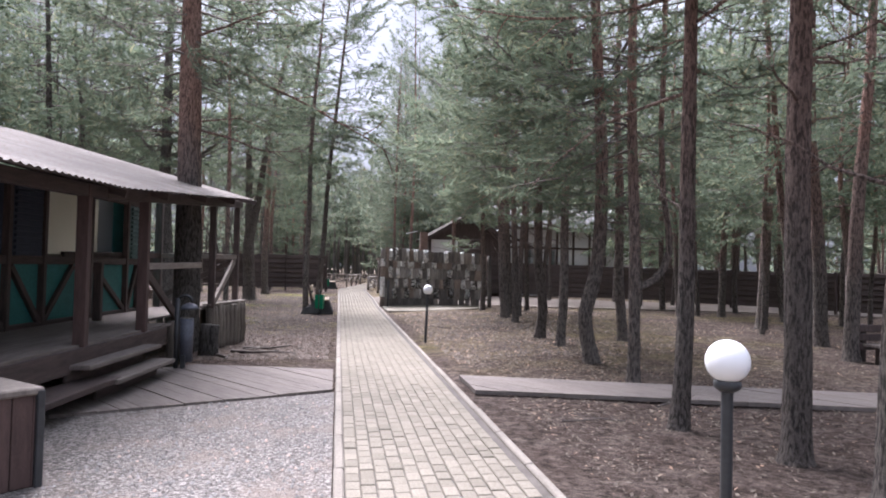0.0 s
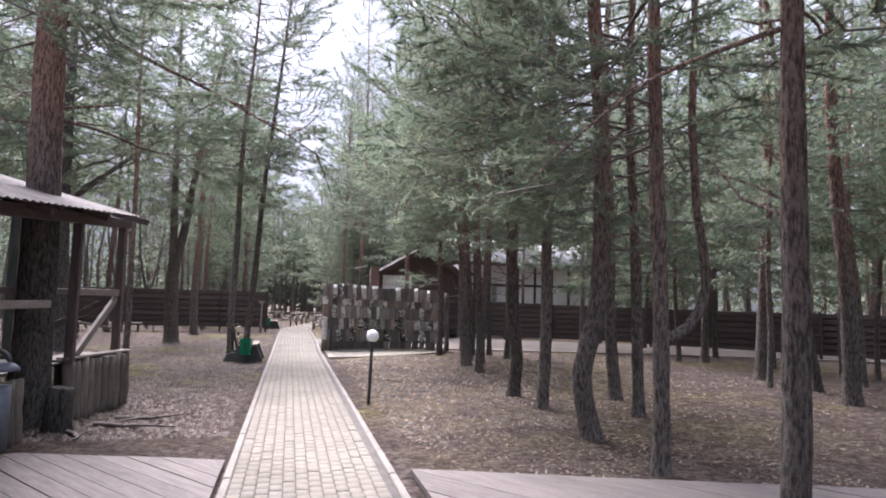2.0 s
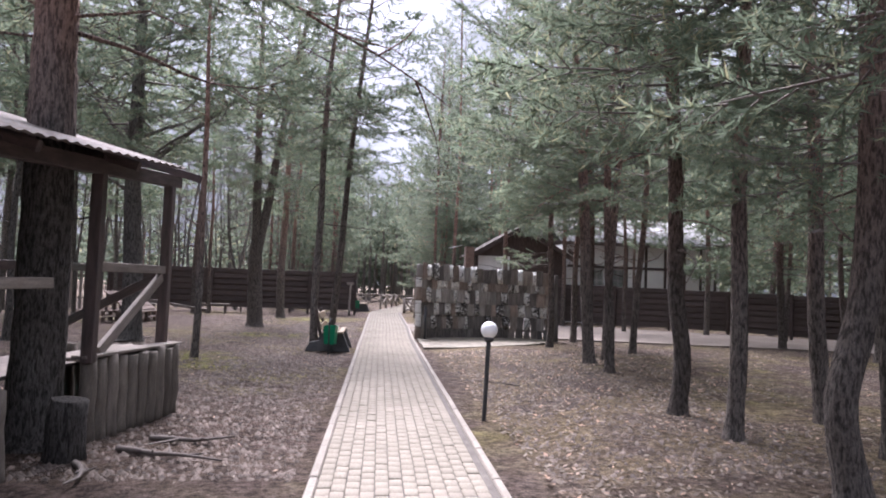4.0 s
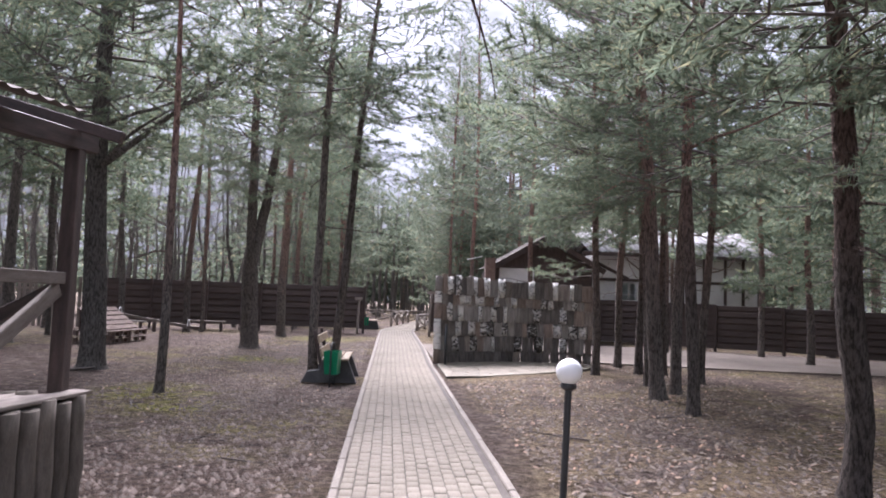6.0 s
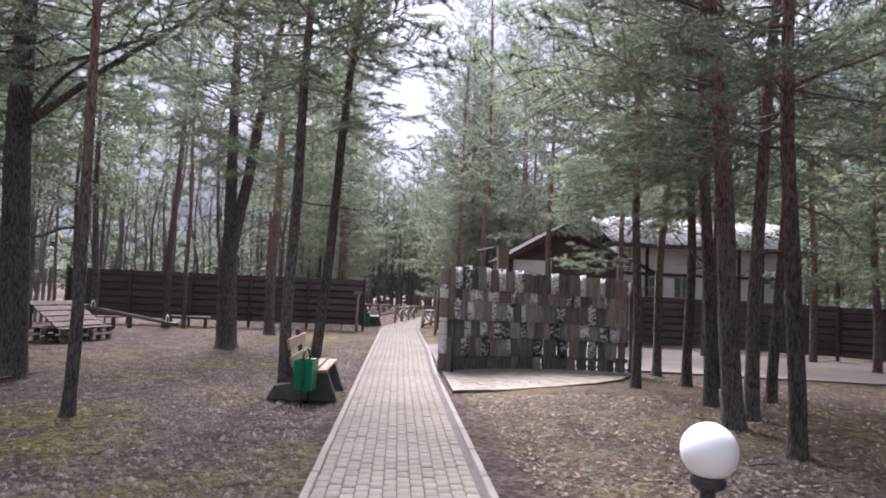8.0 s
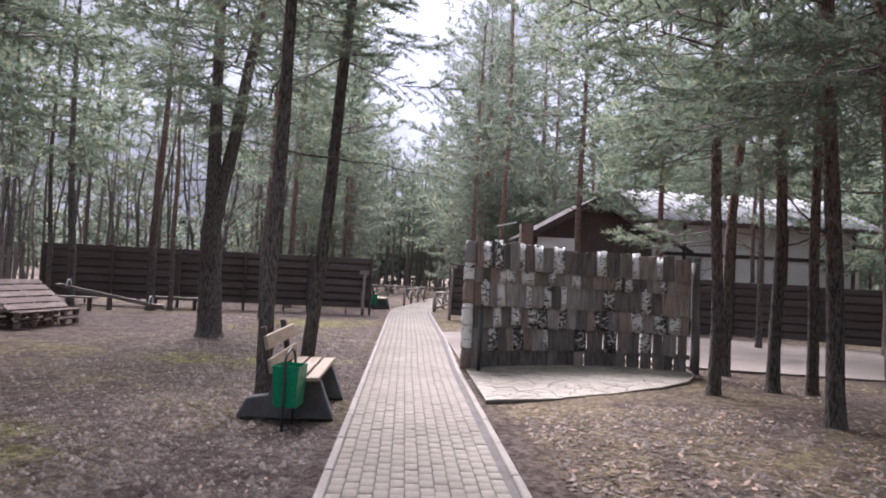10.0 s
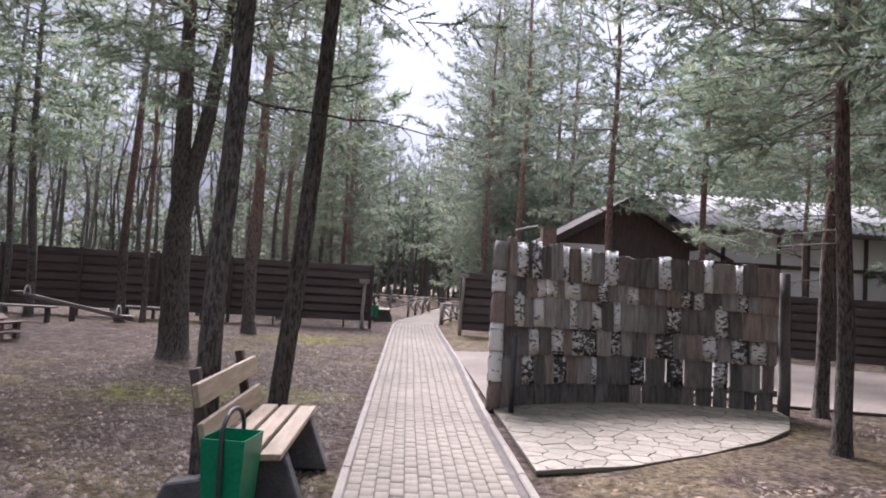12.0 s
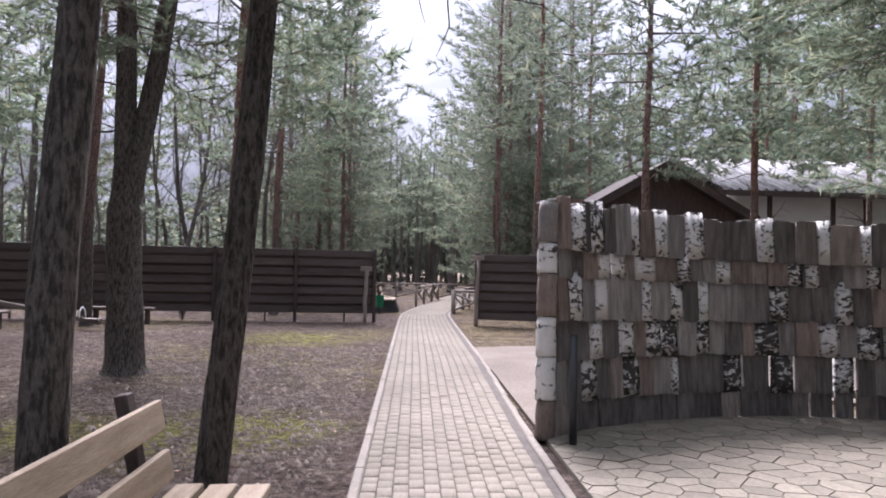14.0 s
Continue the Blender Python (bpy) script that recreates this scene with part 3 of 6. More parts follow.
def pine(x, y, diameter, height=12.0, lean=(0, 0), base=3.2, reach=2.0, count=46, boughs=None, seed=1, kink=0.0, bend=0.10, label="", dead=8, sides=12, group="pines of the grove", side=None, limbs=(), material=None, needles=None, fork=None, arm=None, low=()):
    """A pine: trunk, bare lower limbs and a crown of needle boughs."""
    rng = random.Random(seed)
    root = thing("pine_tree", Matrix.Translation((x, y, ground_z(x, y) - 0.03)), label or "tall pine with flaking bark and green needle crown", "tree", group)
    at = trunk_line(rng, height, lean, kink, bend=bend)
    hs = [0, 0.06, 0.14, 0.28, 0.5, 0.8, 1.2, 1.7, 2.3, 3.0, 4.0, 5.2, 6.6, 8.4, 10.2]
    if sides >= 12:
        hs = hs[:4] + [0.42 + 0.21 * i for i in range(21)] + hs[11:]
    hs = [h for h in hs if h < height - 0.6] + [height]
    r = diameter / 2
    rad = [flare(r, h) * (1 - 0.86 * (h / height) ** 1.15) for h in hs]
    if fork:
        rad = [q * (1 - 0.30 * smooth01(fork[0], fork[0] + 0.8, h)) for q, h in zip(rad, hs)]
    v, f = tube([at(h) for h in hs], rad, sides, False, rng, 0.05)
    bark = material or PINE_BARK
    piece("trunk", quads_mesh("trunk", v, f, [bark], True), root, PLACE[root.name])
    V, F = [], []
    for i in range(dead):
        z = rng.uniform(1.9, max(base + 1.8, 3.2))
        a = rng.uniform(0, 6.28)
        l = rng.uniform(0.35, 1.5)
        pts = limb_path(rng, at(z), (math.cos(a), math.sin(a), rng.uniform(-0.15, 0.4)), l, 5, 0.02, 0.2)
        add_limb(V, F, pts, 0.006 + 0.010 * l, 5, 0.2)
        if l > 0.7:
            for q in (2, 3, 4):
                d = Vector((rng.gauss(0, 1), rng.gauss(0, 1), rng.gauss(0, 0.6)))
                add_limb(V, F, limb_path(rng, pts[q], d, l * rng.uniform(0.2, 0.4), 3, 0, 0.25), 0.006, 3, 0.3)
    for z, d, l, lr, rise in limbs:
        pts = limb_path(rng, at(z), d, l, 9, rise, 0.10)
        add_limb(V, F, pts, lr, 6, 0.15)
        for q in (4, 5, 6, 7, 8):
            e = Vector((rng.gauss(0, 0.7), rng.gauss(0, 0.7), rng.gauss(0, 0.5) - 0.2)) + Vector(d)
            add_limb(V, F, limb_path(rng, pts[q], e, l * rng.uniform(0.10, 0.22), 4, 0, 0.22), lr * 0.35, 4, 0.3)
    if fork:
        z, d, l, fr = fork
        pts = limb_path(rng, at(z), d, l, 8, 0.10, 0.05)
        add_limb(V, F, pts, fr, 10, 0.35)
    if arm:
        z, offsets, ar = arm
        v, f = tube([at(z) + Vector(o) for o in offsets], [ar * (1 - 0.055 * i) for i in range(len(offsets))], 10)
        piece("second_stem", quads_mesh("second_stem", v, f, [bark], True), root, PLACE[root.name], "second stem curving up from the trunk")
    if V:
        tagged(piece("dead_wood", quads_mesh("dead_wood", V, F, [bark], True), root, PLACE[root.name], "bare thin lower branches"), kind="stuff")
    if count:
        cv, ct, ci = crown_arrays(rng, at, height + 0.3, base, reach, count, boughs or BOUGHS_NEAR, side=side)
        for z, az, l in low:
            v, t, m = BOUGHS_NEAR[int(l * 10) % 6]
            rot = np.array(Matrix.Rotation(az, 3, "Z"))
            ct = np.concatenate([ct, t + len(cv)])
            cv = np.concatenate([cv, (v * l) @ rot.T + np.array(at(z))])
            ci = np.concatenate([ci, m])
        piece("crown", array_mesh("crown", cv, ct, [needles or NEEDLE, TWIG], ci), root, PLACE[root.name], "grey-green needle boughs with gaps")
    return root


def bare_tree(x, y, diameter, height, seed, lean=(0, 0), label="", limbs=()):
    """A leafless broadleaved tree."""
    rng = random.Random(seed)
    root = thing("bare_tree", Matrix.Translation((x, y, ground_z(x, y) - 0.03)), label or "leafless broadleaved tree with dark forked branches", "tree", "bare trees")
    at = trunk_line(rng, height, lean, 0, bend=0.22)
    hs = [0, 0.1, 0.3, 0.7, 1.3, 2.0, 3.0, 4.0, 5.2, 6.5, 8.0, 10.0]
    hs = [h for h in hs if h < height] + [height]
    v, f = tube([at(h) for h in hs], [flare(diameter / 2, h) * (1 - 0.85 * h / height) for h in hs], 10, False, rng, 0.05)
    piece("trunk", quads_mesh("trunk", v, f, [GREY_BARK], True), root, PLACE[root.name])
    V, F = [], []
    for z, d, l, lr in limbs:
        pts = limb_path(rng, at(z), d, l, 8, 0.02, 0.07)
        add_limb(V, F, pts, lr, 7, 0.3)
        for q in (2, 3, 4, 5, 6, 7, 8):
            branching(rng, V, F, pts[q], Vector(d) + Vector((rng.gauss(0, 0.5), rng.gauss(0, 0.5), rng.gauss(0.2, 0.5))), l * 0.34, lr * 0.35, 2)
    for i in range(13):
        z = height * rng.uniform(0.24, 0.95)
        a = rng.uniform(0, 6.28)
        branching(rng, V, F, at(z), (math.cos(a), math.sin(a), rng.uniform(0.4, 1.1)), (height - z) * 0.28 + 0.9, diameter * 0.14 * (1.15 - z / height), 2)
    tagged(piece("dead_wood", quads_mesh("dead_wood", V, F, [GREY_BARK], True), root, PLACE[root.name]), kind="stuff")
    return root


# pines right of the path: x, y, diameter, lean, crown base, kink
GROVE = [
    (3.36, 6.20, 0.175, (0.012, 0.0), 4.2, 0.0), (3.74, 5.00, 0.225, (0.012, 0.01), 4.4, 0.0), (3.80, 4.05, 0.27, (0.0, 0.0), 4.6, 0.0),
    (4.13, 10.38, 0.235, (-0.004, 0.0), 2.7, -0.17), (4.08, 8.78, 0.165, (0.012, 0.0), 2.9, 0.0), (4.26, 13.75, 0.21, (-0.012, 0.0), 3.0, 0.10),
    (4.26, 12.40, 0.18, (0.008, 0.0), 3.2, 0.0), (5.98, 13.40, 0.21, (-0.01, 0.0), 2.8, 0.0), (5.45, 11.67, 0.17, (0.01, 0.0), 3.0, 0.0),
    (4.84, 17.85, 0.18, (0.0, 0.0), 3.3, 0.03), (4.92, 19.30, 0.25, (-0.03, 0.0), 3.2, 0.0), (5.50, 19.95, 0.19, (0.06, 0.0), 3.4, 0.0),
    (5.49, 21.10, 0.20, (0.0, 0.0), 3.5, 0.0), (5.10, 23.25, 0.18, (0.006, 0.0), 3.5, 0.0), (6.50, 25.80, 0.20, (0.045, 0.0), 3.6, 0.0),
    (6.32, 23.85, 0.19, (-0.01, 0.0), 3.6, 0.0), (6.80, 21.75, 0.17, (0.03, 0.0), 3.6, 0.0),
    (11.45, 16.75, 0.30, (0.0, 0.0), 3.8, 0.0), (9.90, 12.50, 0.28, (0.0, 0.0), 4.0, 0.0), (10.87, 14.33, 0.18, (-0.16, 0.0), 4.0, 0.0),
    (8.95, 10.56, 0.25, (0.01, 0.0), 4.0, 0.0), (13.2, 27.9, 0.22, (0.0, 0.0), 2.4, 0.0), (13.3, 21.7, 0.25, (0.0, 0.0), 3.5, 0.0), (6.85, 23.70, 0.17, (0.01, 0.0), 3.6, 0.0),
]
LOW = {13: [(2.25, 2.25, 1.7), (2.40, 1.95, 1.5), (2.55, 2.7, 1.2)], 6: [(2.5, 2.9, 1.5)], 3: [(2.4, 0.6, 1.6), (2.3, -0.5, 1.5), (2.6, 3.0, 1.4)], 4: [(2.5, -0.3, 1.5), (2.6, 1.2, 1.6)], 7: [(2.4, -2.2, 1.6), (2.3, 0.4, 1.5)]}
ARMS = {4: (1.33, [(0, 0, 0), (0.14, 0, 0.03), (0.30, 0.02, 0.12), (0.44, 0.03, 0.28), (0.52, 0.03, 0.52), (0.50, 0.03, 0.85), (0.42, 0.03, 1.3), (0.38, 0.05, 2.2), (0.42, 0.05, 3.4), (0.40, 0.05, 5.0)], 0.062)}
LONG_LIMBS = {
    0: [(3.38, (-0.80, 0.40, -0.32), 2.0, 0.020, -0.05), (3.6, (0.9, 0.5, 0.2), 1.8, 0.02, 0.0), (4.4, (-0.8, 0.6, -0.1), 3.0, 0.025, 0.0)],
    1: [(3.4, (0.8, 0.6, 0.25), 1.9, 0.022, 0.0), (3.0, (-0.7, -0.5, 0.1), 1.2, 0.016, 0.0), (4.6, (0.6, 0.8, -0.1), 3.0, 0.03, 0.0)],
    6: [(3.4, (-0.9, 0.1, 0.2), 1.6, 0.018, -0.05)],
    10: [(3.6, (-0.9, -0.3, 0.1), 1.9, 0.02, -0.04)],
    9: [(3.9, (0.9, -0.5, 0.3), 2.2, 0.025, 0.0), (4.6, (-0.8, -0.4, -0.25), 2.4, 0.022, 0.0)],
}
for _i, (_x, _y, _d, _lean, _b, _k) in enumerate(GROVE):
    _rr = random.Random(100 + _i)
    pine(_x, _y, _d, _rr.uniform(10.5, 13.5), _lean, _b, _rr.uniform(2.3, 3.0), 46 if 12 <= _i < 17 else 48, BOUGHS_NEAR if _i < 17 or _i == 23 else BOUGHS_MID, 200 + _i, _k, limbs=LONG_LIMBS.get(_i, ()), side=(2.6 if 3 <= _i < 17 else None), arm=ARMS.get(_i), low=LOW.get(_i, ()))

# pines and a bare tree left of the path
pine(-2.55, 12.05, 0.46, 14, (-0.012, 0.0), 4.6, 3.1, 90, BOUGHS_NEAR, 31, 0, 0.05, "thick pine growing through the veranda, dark lower trunk", material=DARK_BARK, limbs=[(5.1, (0.95, 0.25, 0.02), 4.2, 0.035, -0.055), (3.85, (0.9, 0.5, -0.25), 2.6, 0.025, 0.05), (5.4, (0.7, -0.5, 0.1), 2.6, 0.03, 0.0)], sides=18)
pine(-3.06, 19.33, 0.15, 9.5, (0.004, 0.0), 6.0, 1.0, 20, BOUGHS_MID, 32, 0, 0.05, "slender young pine with bare stem")
pine(-3.56, 28.60, 0.50, 14, (-0.030, 0.0), 4.8, 3.3, 116, BOUGHS_NEAR, 33, 0, 0.04, "stout forked pine with deeply cracked bark", material=OLD_BARK, sides=18, fork=(2.15, (0.13, 0.08, 1.0), 9.0, 0.165))
pine(-3.50, 34.0, 0.34, 14, (0.01, 0.0), 5.2, 3.5, 80, BOUGHS_MID, 34, side=0.1)
pine(-0.95, 21.58, 0.185, 13, (0.014, 0.02), 4.8, 2.6, 64, BOUGHS_NEAR, 35, label="pine with rough bark standing close behind a bench", material=OLD_BARK, dead=3, limbs=[(3.0, (0.92, 0.38, -0.30), 2.0, 0.014, 0.02)])
pine(-0.66, 22.62, 0.185, 13, (0.085, 0.02), 4.4, 2.6, 64, BOUGHS_NEAR, 36, bend=0.05, label="leaning pine at the end of the bench", material=OLD_BARK, dead=5)
pine(-5.25, 22.1, 0.46, 12.5, (0.0, 0.0), 4.6, 3.6, 116, BOUGHS_NEAR, 41, 0, 0.10, "large old dark-barked pine with a long side limb", dead=14, sides=16, material=GREY_BARK, limbs=[(3.95, (0.85, 0.1, 0.55), 5.0, 0.080, 0.025), (4.5, (-0.8, 0.2, 0.6), 3.0, 0.06, 0.0), (3.9, (0.5, -0.5, 0.6), 3.2, 0.05, 0.02), (3.5, (-0.7, -0.4, 0.5), 2.6, 0.04, 0.0), (4.8, (0.9, 0.3, 0.5), 3.4, 0.05, 0.0)])
pine(-3.9, 40.5, 0.24, 14, (0.0, 0.0), 3.8, 2.8, 66, BOUGHS_MID, 37, side=0.1)
pine(-7.4, 35.6, 0.26, 14, (0.0, 0.0), 7.0, 2.0, 36, BOUGHS_MID, 38)
pine(-6.9, 35.9, 0.17, 12, (0.02, 0.0), 6.5, 1.6, 30, BOUGHS_MID, 39)


# ---- surrounding woods ----
def scatter(seed, count, x0, x1, y0, y1, gap, keep):
    rng, got = random.Random(seed), []
    for _ in range(count * 30):
        if len(got) >= count:
            break
        p = (rng.uniform(x0, x1), rng.uniform(y0, y1))
        if keep(*p) and all((p[0] - q[0]) ** 2 + (p[1] - q[1]) ** 2 > gap * gap for q in got):
            got.append(p)
    return got


def woods(seed, spots, diameter, height, base, reach, count, boughs, bare=0.0, needles=None, group="woods round the clearing", bark=None):
    rng = random.Random(seed)
    for i, (x, y) in enumerate(spots):
        h = height * rng.uniform(0.82, 1.15)
        if rng.random() < bare:
            bare_tree(x, y, diameter * rng.uniform(0.5, 0.9), h * 0.8, seed * 1000 + i, (rng.uniform(-0.05, 0.05), 0))
        else:
            pine(x, y, diameter * rng.uniform(0.6, 1.2), h, (rng.uniform(-0.025, 0.025), 0), base * rng.uniform(0.75, 1.15), reach * rng.uniform(0.7, 1.25), count, boughs, seed * 1000 + i, dead=5, sides=8, group=group, label="slim pine of the surrounding wood", needles=needles, material=bark)


def off_house(x, y):
    return not (3.5 < x < 17.5 and 34.5 < y < 46)


# inside the clearing, right: slim stems before the fence
woods(51, scatter(51, 24, 8.0, 17.5, 4.0, 26.0, 1.1, lambda x, y: x + 0.45 * (y - 21) < 17.6 and y < 23.5 and (x > 10.2 or y < 8)), 0.17, 11.5, 3.0, 2.4, 46, BOUGHS_MID)
# right, beyond the fence
woods(52, scatter(52, 48, 17, 40, -4, 46, 1.9, lambda x, y: x + 0.45 * (y - 21) > 22 and off_house(x, y)), 0.25, 13, 5.2, 2.4, 34, BOUGHS_FAR)
# right of the gate, round the house
woods(53, scatter(53, 13, 3.2, 9.0, 46.5, 60, 1.5, lambda x, y: off_house(x, y) and x > shift(y) + 2.3), 0.24, 18.0, 2.0, 3.0, 90, BOUGHS_MID, needles=NEEDLE_FAR)
woods(54, [(4.2, 39.5), (3.6, 44.0), (4.6, 49.0), (-2.2, 43.5), (-2.9, 47.5), (6.0, 34.6), (8.6, 34.6), (12.2, 35.6)], 0.22, 17.0, 5.0, 2.8, 70, BOUGHS_MID, needles=NEEDLE_FAR)
woods(55, scatter(55, 30, 10, 34, 47, 66, 2.0, off_house), 0.25, 16, 3.0, 3.1, 48, BOUGHS_FAR)
# left, behind the cabin and beyond the fence
woods(56, scatter(56, 46, -24, -7.2, 2, 37, 1.9, lambda x, y: not (-9 < x and y < 16) and not (-10.8 < x < -5.5 and y > 25)), 0.24, 14, 6.4, 2.2, 32, BOUGHS_FAR, 0.75, bark=GREY_BARK)
woods(57, scatter(57, 74, -26, -4.0, 39.5, 60, 1.4, lambda x, y: True), 0.23, 14, 6.6, 2.2, 30, BOUGHS_FAR, 0.72, bark=GREY_BARK)
woods(58, scatter(58, 11, -6.5, -1.6, 44, 62, 1.7, lambda x, y: x < -1.8 - 0.02 * (y - 40)), 0.22, 15, 2.4, 2.7, 60, BOUGHS_MID, needles=NEEDLE_FAR)
woods(61, scatter(61, 11, -17, -7.5, 13, 25, 2.4, lambda x, y: x < -9 or y > 17), 0.26, 14, 5.2, 3.3, 76, BOUGHS_MID, 0.15, bark=GREY_BARK)
woods(62, scatter(62, 7, -15, -9.5, 26, 36, 2.2, lambda x, y: True), 0.26, 14, 5.4, 3.2, 70, BOUGHS_MID, 0.15, bark=GREY_BARK)
# beside the drive, before the house: high crowns on bare stems
woods(64, [(10.2, 31.4), (13.2, 30.6), (15.0, 28.4)], 0.20, 13.5, 5.6, 3.1, 84, BOUGHS_MID)
# over the drive: pines with low full crowns between fence and house
woods(63, [(16.4, 31.6), (18.6, 29.0), (20.3, 26.2), (12.9, 25.2), (15.3, 24.0), (17.6, 36.0), (21.0, 32.0), (19.4, 35.4)], 0.21, 12.5, 2.7, 3.2, 62, BOUGHS_MID)
# far ahead: a dense plantation
woods(59, scatter(59, 84, -10, 13, 63, 86, 1.1, lambda x, y: True), 0.28, 12.5, 4.8, 2.2, 26, BOUGHS_FAR, needles=NEEDLE_FAR, bark=GREY_BARK)
# behind the walker, out of view: added for light and reflections
woods(60, scatter(60, 16, -14, 16, -26, -6, 3.0, lambda x, y: abs(x - 0.8) > 3), 0.25, 13, 4, 2.3, 24, BOUGHS_FAR)


def far_woods():
    """The distant wood that closes the horizon, too dense to count."""
    rng = random.Random(77)
    V, F, cv, ct, k = [], [], [], [], 0
    for i in range(580):
        a, r = (rng.uniform(0, 6.283), rng.uniform(58, 125)) if i < 480 else (rng.gauss(0, 0.22), rng.uniform(68, 92))
        x, y = 2 + r * math.sin(a), 20 + r * math.cos(a)
        if abs(x - 1) < 12 and 60 < y < 84 and i < 480 or y < -20 and i % 3:
            continue
        h = rng.uniform(9.5, 14.0) if x > -10 or y < -10 else rng.uniform(7.0, 12.0)
        at = trunk_line(rng, h, (rng.uniform(-0.03, 0.03), 0))
        add_limb(V, F, [Vector((x, y, -0.1)) + at(z) for z in (0, h * 0.4, h)], rng.uniform(0.10, 0.17), 5)
        v, t, _ = crown_arrays(rng, at, h + 0.3, h * (rng.uniform(0.03, 0.30) if i < 480 else rng.uniform(0.03, 0.22)), 2.9, 24, BOUGHS_WOOD)
        cv.append(v * np.array((1.15, 1.15, 1.0)) + np.array((x, y, -0.1)))
        ct.append(t + k)
        k += len(v)
    root = thing("far_woods", Matrix(), "distant mixed pine wood closing the horizon", "forest", kind="stuff")
    tagged(piece("trunks", quads_mesh("trunks", V, F, [PINE_BARK]), root, Matrix()), kind="stuff")
    tagged(piece("crowns", array_mesh("crowns", np.concatenate(cv), np.concatenate(ct), [NEEDLE_FAR]), root, Matrix()), kind="stuff")


far_woods()


# ---- fences ----
def fence_panel(p0, p1, top, boards, bottom, last=False):
    """One bay of horizontal lapped boards on a post."""
    p0, p1 = Vector((*p0, 0)), Vector((*p1, 0))
    d = p1 - p0
    yaw = math.atan2(d.y, d.x)
    root = thing("fence_panel", Matrix.Translation(p0) @ Matrix.Rotation(yaw, 4, "Z"), "dark brown fence bay of lapped horizontal boards", "fence", "board fence round the clearing")
    base = PLACE[root.name]
    step = (top - bottom) / boards
    front = block((round(d.length - 0.01, 2), 0.028, round(step * 0.72, 3)), FENCE_WOOD, 0.006)
    back = block((round(d.length - 0.01, 2), 0.022, round(step * 0.66, 3)), FENCE_WOOD, 0.004)
    for i in range(boards):
        z = bottom + step * (i + 0.5)
        piece("board", front, root, base @ Matrix.Translation((d.length / 2, -0.035, z)) @ Matrix.Rotation(radians(-7), 4, "X"))
        if i < boards - 1:
            piece("board", back, root, base @ Matrix.Translation((d.length / 2, 0.03, z + step / 2)))
    ends = [0.0] + ([d.length] if last else [])
    for e in ends:
        piece("post", block((0.09, 0.10, top + 0.3), DARK_WOOD, 0.008), root, base @ Matrix.Translation((e, -0.105, top / 2 - 0.14)))
    if bottom > 0.1:
        piece("foot", block((0.05, 0.05, bottom + 0.3), DARK_WOOD, 0.004), root, base @ Matrix.Translation((d.length * 0.62, 0.04, bottom / 2 - 0.1)))


def fence_run(points, top, boards, bottom, bay=2.3, drop=0.0):
    spots = []
    for a, b in zip(points, points[1:]):
        n = max(1, round(math.dist(a, b) / bay))
        spots += [(a[0] + (b[0] - a[0]) * i / n, a[1] + (b[1] - a[1]) * i / n) for i in range(n)]
    spots.append(points[-1])
    for i, (a, b) in enumerate(zip(spots, spots[1:])):
        fence_panel(a, b, top - drop * min(max(a[0] - 3.0, 0.0), 14.0), boards, bottom, i == len(spots) - 2)


fence_run([(-11.6, 37.2), (-0.62, 38.3)], 2.03, 7, 0.17)
fence_run([(2.28, 37.6), (9.0, 35.6), (14.5, 31.3), (17.2, 27.2), (20.2, 21.5), (23.0, 12.0), (24.0, 2.0)], 1.98, 7, 0.10, drop=0.024)


def picket_fence():
    root = thing("picket_fence", Matrix.Translation((-16.5, 36.0, 0)), "weathered upright picket fence of uneven boards", "fence")
    rng = random.Random(8)
    for i in range(24):
        x = -16.5 + 0.205 * i
        h = rng.uniform(1.75, 2.0)
        piece("picket", block((0.13, 0.022, 2.0), GREY_WOOD, 0.004), root, Matrix.Translation((x, 36.0 + 0.05 * i * 0.22, h / 2 - 0.03)) @ Matrix.Diagonal((1, 1, h / 2.0, 1)))
    for z in (0.45, 1.45):
        beam("rail", (-16.6, 36.07, z), (-11.7, 36.32, z), 0.05, 0.07, GREY_WOOD, root)


picket_fence()


def gate_post(x, y, h, board):
    root = thing("gate_post", Matrix.Translation((x, y, -0.05)), "rough grey pole with a small board on top by the gate", "post", "gate posts")
    pole("pole", (x, y, -0.1), (x + 0.05, y, h), 0.055, 0.045, GREY_WOOD, root, wobble=0.03)
    piece("top_board", block((board, 0.03, 0.13), GREY_WOOD, 0.005), root, Matrix.Translation((x + 0.03, y - 0.06, h - 0.02)))


gate_post(-0.86, 37.9, 1.50, 0.32)
gate_post(2.22, 37.2, 1.86, 0.34)


